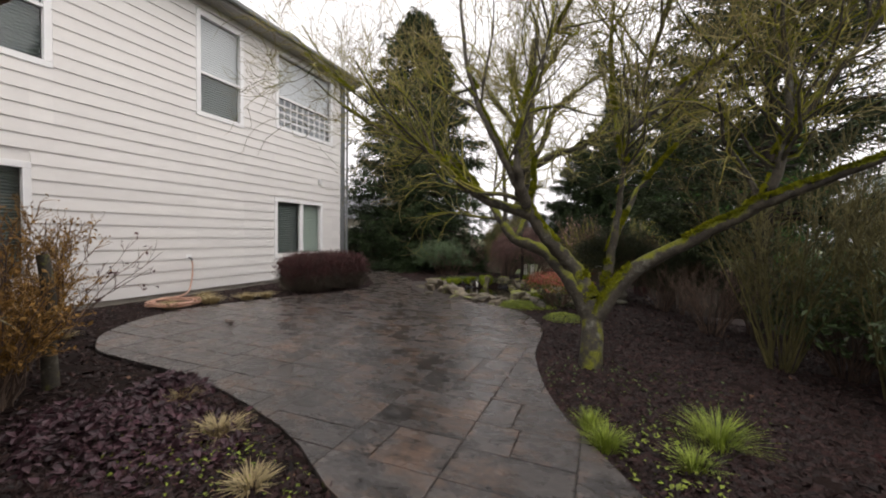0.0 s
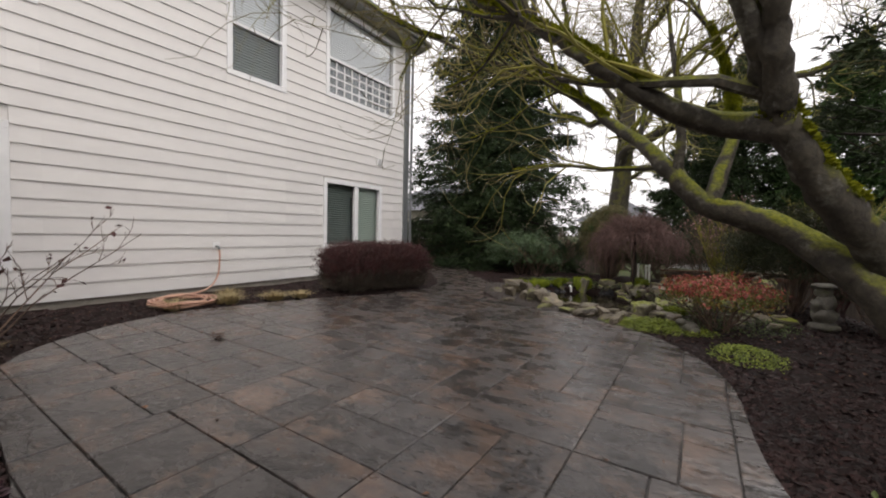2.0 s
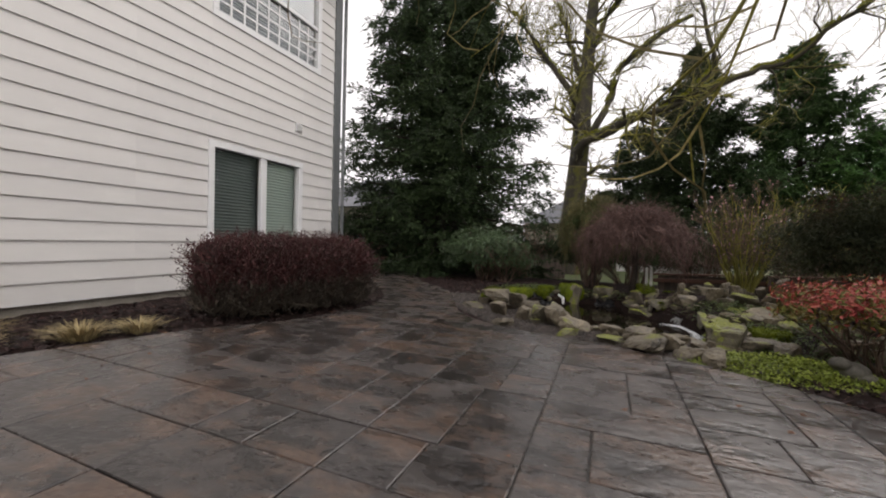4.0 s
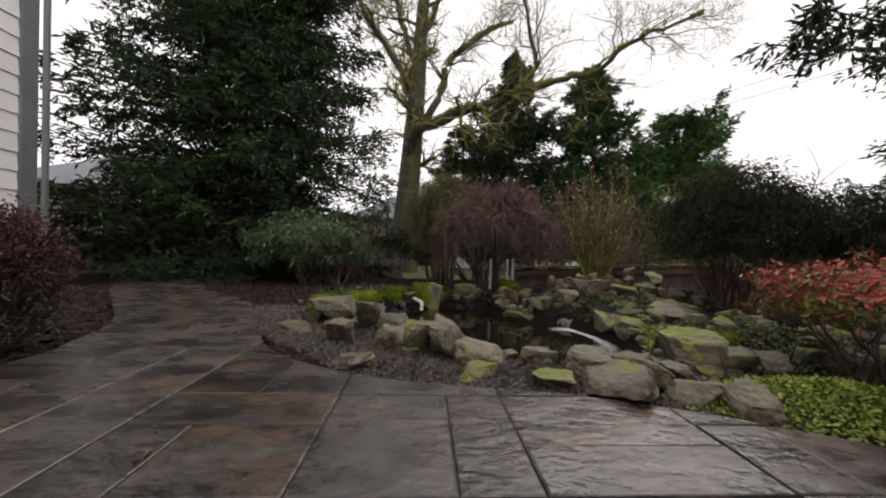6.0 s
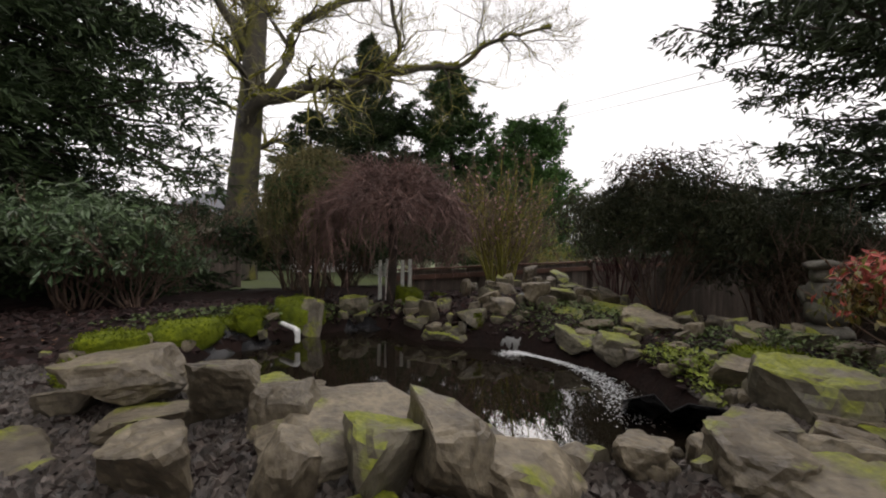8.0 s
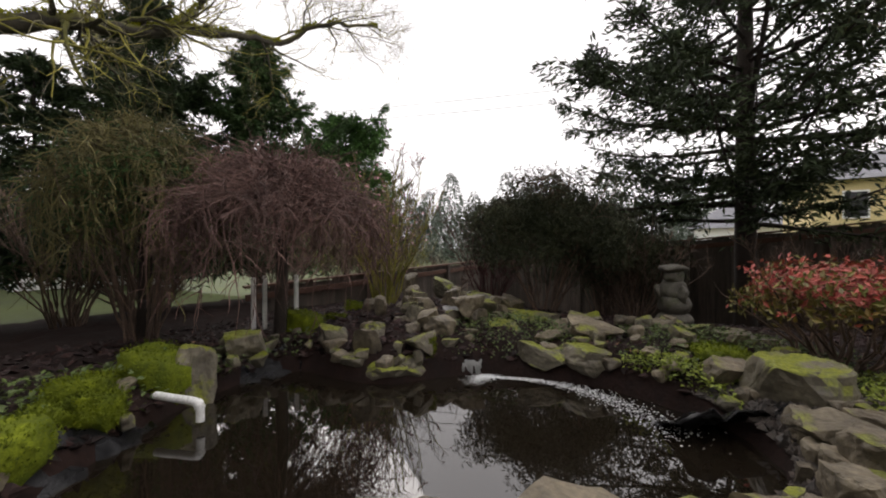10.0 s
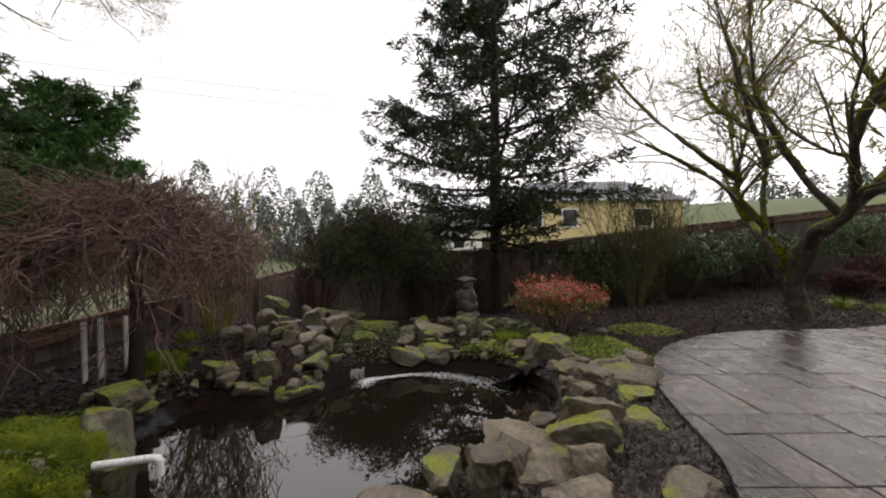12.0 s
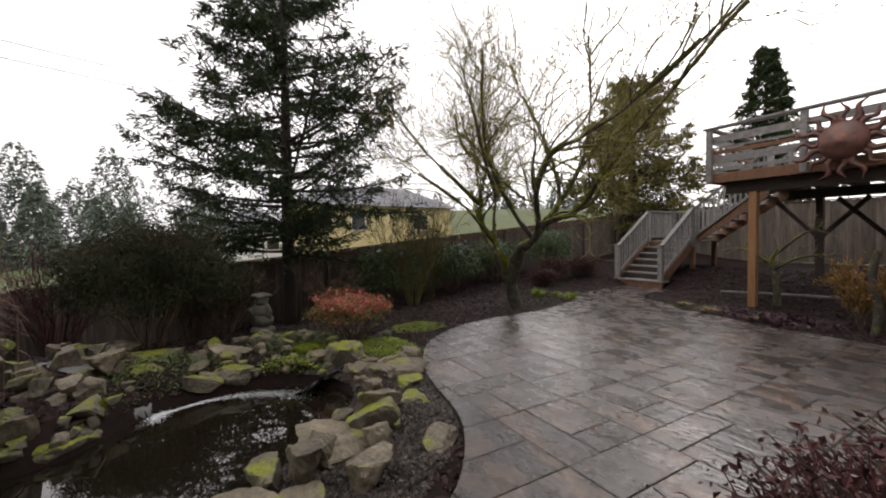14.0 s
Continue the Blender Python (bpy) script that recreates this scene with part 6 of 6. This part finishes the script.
for i in range(4):
    bm = bmesh.new()
    box(bm, (-0.025, -0.012, 0), (0.025, 0.012, 0.6 + 0.02 * (i % 2)), 0.004)
    place(part("picket", bm, PVC, picket), -2.15 + i * 0.085 + 0.12 * (i > 1), 14.7 - i * 0.085, float(level(-1.9, 14.5)) - 0.02)
clod = mesh_ob("twig_clod", *leaves(np.random.RandomState(4).normal(0, 0.04, (30, 3)) * [1, 1, 0.3] + [0, 0, 0.03], np.tile([0, 0, 1.0], (30, 1)), 0.06), TWIG_BROWN)
place(clod, -5.5, 4.97, 0.0)
tagged(clod, "small clump of dark wet leaves on the patio", "leaf clump", kind="stuff")

# ---- beyond the garden ----


def far_house(name, label, x0, x1, y0, y1, z0, zw, zr, wall, wins, axis="x"):
    h = thing(name, label, "house")
    box_part("wall", (x0, y0, z0), (x1, y1, zw), wall, h)
    o = 0.45
    bm = bmesh.new()
    if axis == "x":
        ym = (y0 + y1) / 2
        pts = [(x0 - o, y0 - o, zw), (x1 + o, y0 - o, zw), (x1 + o, y1 + o, zw), (x0 - o, y1 + o, zw), (x0 + 2, ym, zr), (x1 - 2, ym, zr)]
    else:
        xm = (x0 + x1) / 2
        pts = [(x1 + o, y0 - o, zw), (x1 + o, y1 + o, zw), (x0 - o, y1 + o, zw), (x0 - o, y0 - o, zw), (xm, y0 + 2, zr), (xm, y1 - 2, zr)]
    v = [bm.verts.new(p) for p in pts]
    for q in ((0, 1, 5, 4), (1, 2, 5), (2, 3, 4, 5), (3, 0, 4), (3, 2, 1, 0)):
        bm.faces.new([v[i] for i in q])
    part("roof", bm, FAR_ROOF, h)
    for face, a, z, w, hh in wins:
        wn_ = None
        if face in ("w", "e"):
            xx = x0 if face == "w" else x1
            s = -1 if face == "w" else 1
            lo, hi = (min(xx, xx + 0.05 * s), a - w / 2, z), (max(xx, xx + 0.05 * s), a + w / 2, z + hh)
            pl, ph = (min(xx, xx + 0.06 * s), a - w / 2 + 0.08, z + 0.08), (max(xx, xx + 0.06 * s), a + w / 2 - 0.08, z + hh - 0.08)
        else:
            yy = y0 if face == "s" else y1
            s = -1 if face == "s" else 1
            lo, hi = (a - w / 2, min(yy, yy + 0.05 * s), z), (a + w / 2, max(yy, yy + 0.05 * s), z + hh)
            pl, ph = (a - w / 2 + 0.08, min(yy, yy + 0.06 * s), z + 0.08), (a + w / 2 - 0.08, max(yy, yy + 0.06 * s), z + hh - 0.08)
        wn_ = box_part("window", lo, hi, TRIM_WHITE, h, bevel=0)
        box_part("pane", pl, ph, PANE_DARK, wn_, bevel=0)
    return h


far_house("yellow_house", "pale yellow house with grey roof beyond the fence", 21, 30, -5.2, 6.4, -1.0, 4.0, 6.0, YELLOW_WALL, [("w", 2.6, 2.2, 1.1, 1.3), ("w", -2.4, 2.2, 1.3, 1.3), ("w", 4.9, 2.2, 0.9, 1.3)], "y")
far_house("neighbour_house", "beige neighbouring house behind the spruce", -19, -9.5, 21.5, 30, -0.6, 2.6, 4.6, FAR_WALL, [("s", -11.0, 0.9, 1.2, 1.2), ("s", -14.0, 0.9, 1.6, 1.2)])
far_house("neighbour_house", "grey neighbouring house past the oak", -8.2, -3.2, 33, 42, -0.8, 2.4, 4.2, FAR_WALL, [("s", -5.0, 0.6, 1.2, 1.2), ("e", 36.0, 0.6, 1.4, 1.2)], "y")
far_house("white_shed", "low white shed roof beyond the trees", -2.2, 2.5, 28.0, 31.0, -0.8, 0.5, 1.3, TRIM_WHITE, [])
far_house("white_house", "white house far beyond the fence", 33, 42, 5.5, 11.5, -2.0, 2.4, 4.6, TRIM_WHITE, [("w", 7.0, 0.6, 1.2, 1.2), ("w", 9.8, 0.6, 1.2, 1.2)], "y")

# far belt of conifers, paled in colour to stand for distance haze
brs = np.random.RandomState(5)
cs, ns, ax = [], [], []
for i in range(340):
    a = brs.uniform(-58, 62)
    dist = brs.uniform(62, 120)
    cx, cy = -3 + math.cos(radians(a)) * dist, 9 + math.sin(radians(a)) * dist
    if -38 < a < -3 and brs.rand() < 0.75:
        continue
    h = brs.uniform(9, 17.5) * (0.75 + 0.25 * dist / 90) * (1.08 if a > -3 else 1.0)
    k = 640
    t = brs.rand(k)
    r = (1 - t) ** 0.8 * h * 0.24 + 0.15
    b = brs.uniform(0, 2 * np.pi, k)
    q = np.stack([cx + np.cos(b) * r, cy + np.sin(b) * r, -3.0 + h * t], 1)
    cs.append(q)
    d = np.stack([np.cos(b), np.sin(b), -0.4 + 0 * b], 1)
    ns.append(np.stack([np.cos(b) * 0.4, np.sin(b) * 0.4, 1 + 0 * b], 1))
    ax.append(d)
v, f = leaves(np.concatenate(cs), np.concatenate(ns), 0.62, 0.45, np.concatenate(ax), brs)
tagged(mesh_ob("far_woods", v, f, NEEDLE_FAR_HAZE), "belt of distant conifer woods with haze put into its colour", "woods", kind="stuff")

for z0, z1 in ((11.2, 13.2), (12.0, 14.2)):
    t = np.linspace(0, 1, 22)
    pts = np.stack([12 + 26 * t, 46 - 66 * t, z0 + (z1 - z0) * t - 1.0 * 4 * t * (1 - t)], 1)
    v, f = tubes([(pts, [0.018] * 22)], 4)
    tagged(mesh_ob("power_line", v, f, CABLE), "thin black overhead power line", "cable", kind="structure")

# ---- slabs of the patio ----
def clip_poly(poly, axis, value, keep_less):
    out = []
    for i in range(len(poly)):
        p, q = poly[i], poly[(i + 1) % len(poly)]
        a = (p[axis] <= value) if keep_less else (p[axis] >= value)
        b = (q[axis] <= value) if keep_less else (q[axis] >= value)
        if a:
            out.append(p)
        if a != b:
            t = (value - p[axis]) / (q[axis] - p[axis])
            out.append((p[0] + (q[0] - p[0]) * t, p[1] + (q[1] - p[1]) * t))
    return out


LAYOUTS = [[(0, 0, 0.66, 0.66), (0.66, 0, 1, 1), (0, 0.66, 0.66, 1)], [(0, 0, 0.5, 1), (0.5, 0, 1, 1)], [(0, 0, 1, 0.5), (0, 0.5, 0.45, 1), (0.45, 0.5, 1, 1)],
           [(0, 0, 0.35, 0.6), (0.35, 0, 1, 0.6), (0, 0.6, 1, 1)], [(0, 0, 0.6, 1), (0.6, 0, 1, 0.45), (0.6, 0.45, 1, 1)], [(0, 0, 1, 0.38), (0, 0.38, 1, 1)]]
prs = np.random.RandomState(12)
CELL, GAP = 0.86, 0.0045
for ix in range(-7, 8):
    for iy in range(-12, 12):
        x0, y0 = -3.86 + ix * CELL, 7.6 + iy * CELL
        lay = LAYOUTS[prs.randint(len(LAYOUTS))]
        for a, b, c, d in lay:
            r = [x0 + a * CELL + GAP, x0 + c * CELL - GAP, y0 + b * CELL + GAP, y0 + d * CELL - GAP]
            mx, my = (r[0] + r[1]) / 2, (r[2] + r[3]) / 2
            if not inside(PATIO_LINE, mx, my) and away(PATIO_LINE, mx, my) > 0.9:
                continue
            poly = [tuple(p) for p in PATIO_LINE]
            for axis, val, less in ((0, r[0], False), (0, r[1], True), (1, r[2], False), (1, r[3], True)):
                poly = clip_poly(poly, axis, val, less) if len(poly) > 2 else []
            if len(poly) < 3:
                continue
            p = np.array(poly)
            area = 0.5 * abs(np.dot(p[:, 0], np.roll(p[:, 1], 1)) - np.dot(p[:, 1], np.roll(p[:, 0], 1)))
            if area < 0.004:
                continue
            c = p.mean(0)
            k = len(p)
            inner = c + (p - c) * (1 - 0.012 / max(0.1, math.sqrt(area)))
            lift = prs.uniform(-0.002, 0.002)
            vs = [(*q, -0.013) for q in p] + [(*q, lift - 0.004) for q in p] + [(*q, lift) for q in inner]
            fs = [tuple(range(2 * k, 3 * k))]
            for j in range(k):
                n2 = (j + 1) % k
                fs += [(j, n2, k + n2, k + j), (k + j, k + n2, 2 * k + n2, 2 * k + j)]
            ob = mesh_ob("slab", np.array(vs) - [c[0], c[1], 0], fs, SLATE, patio)
            bm = bmesh.new()
            bm.from_mesh(ob.data)
            bmesh.ops.recalc_face_normals(bm, faces=bm.faces)
            bm.faces.ensure_lookup_table()
            if max(bm.faces, key=lambda q: q.calc_area()).normal.z < 0:
                bmesh.ops.reverse_faces(bm, faces=bm.faces)
            bm.to_mesh(ob.data)
            bm.free()
            ob.location = metres((c[0], c[1], 0))
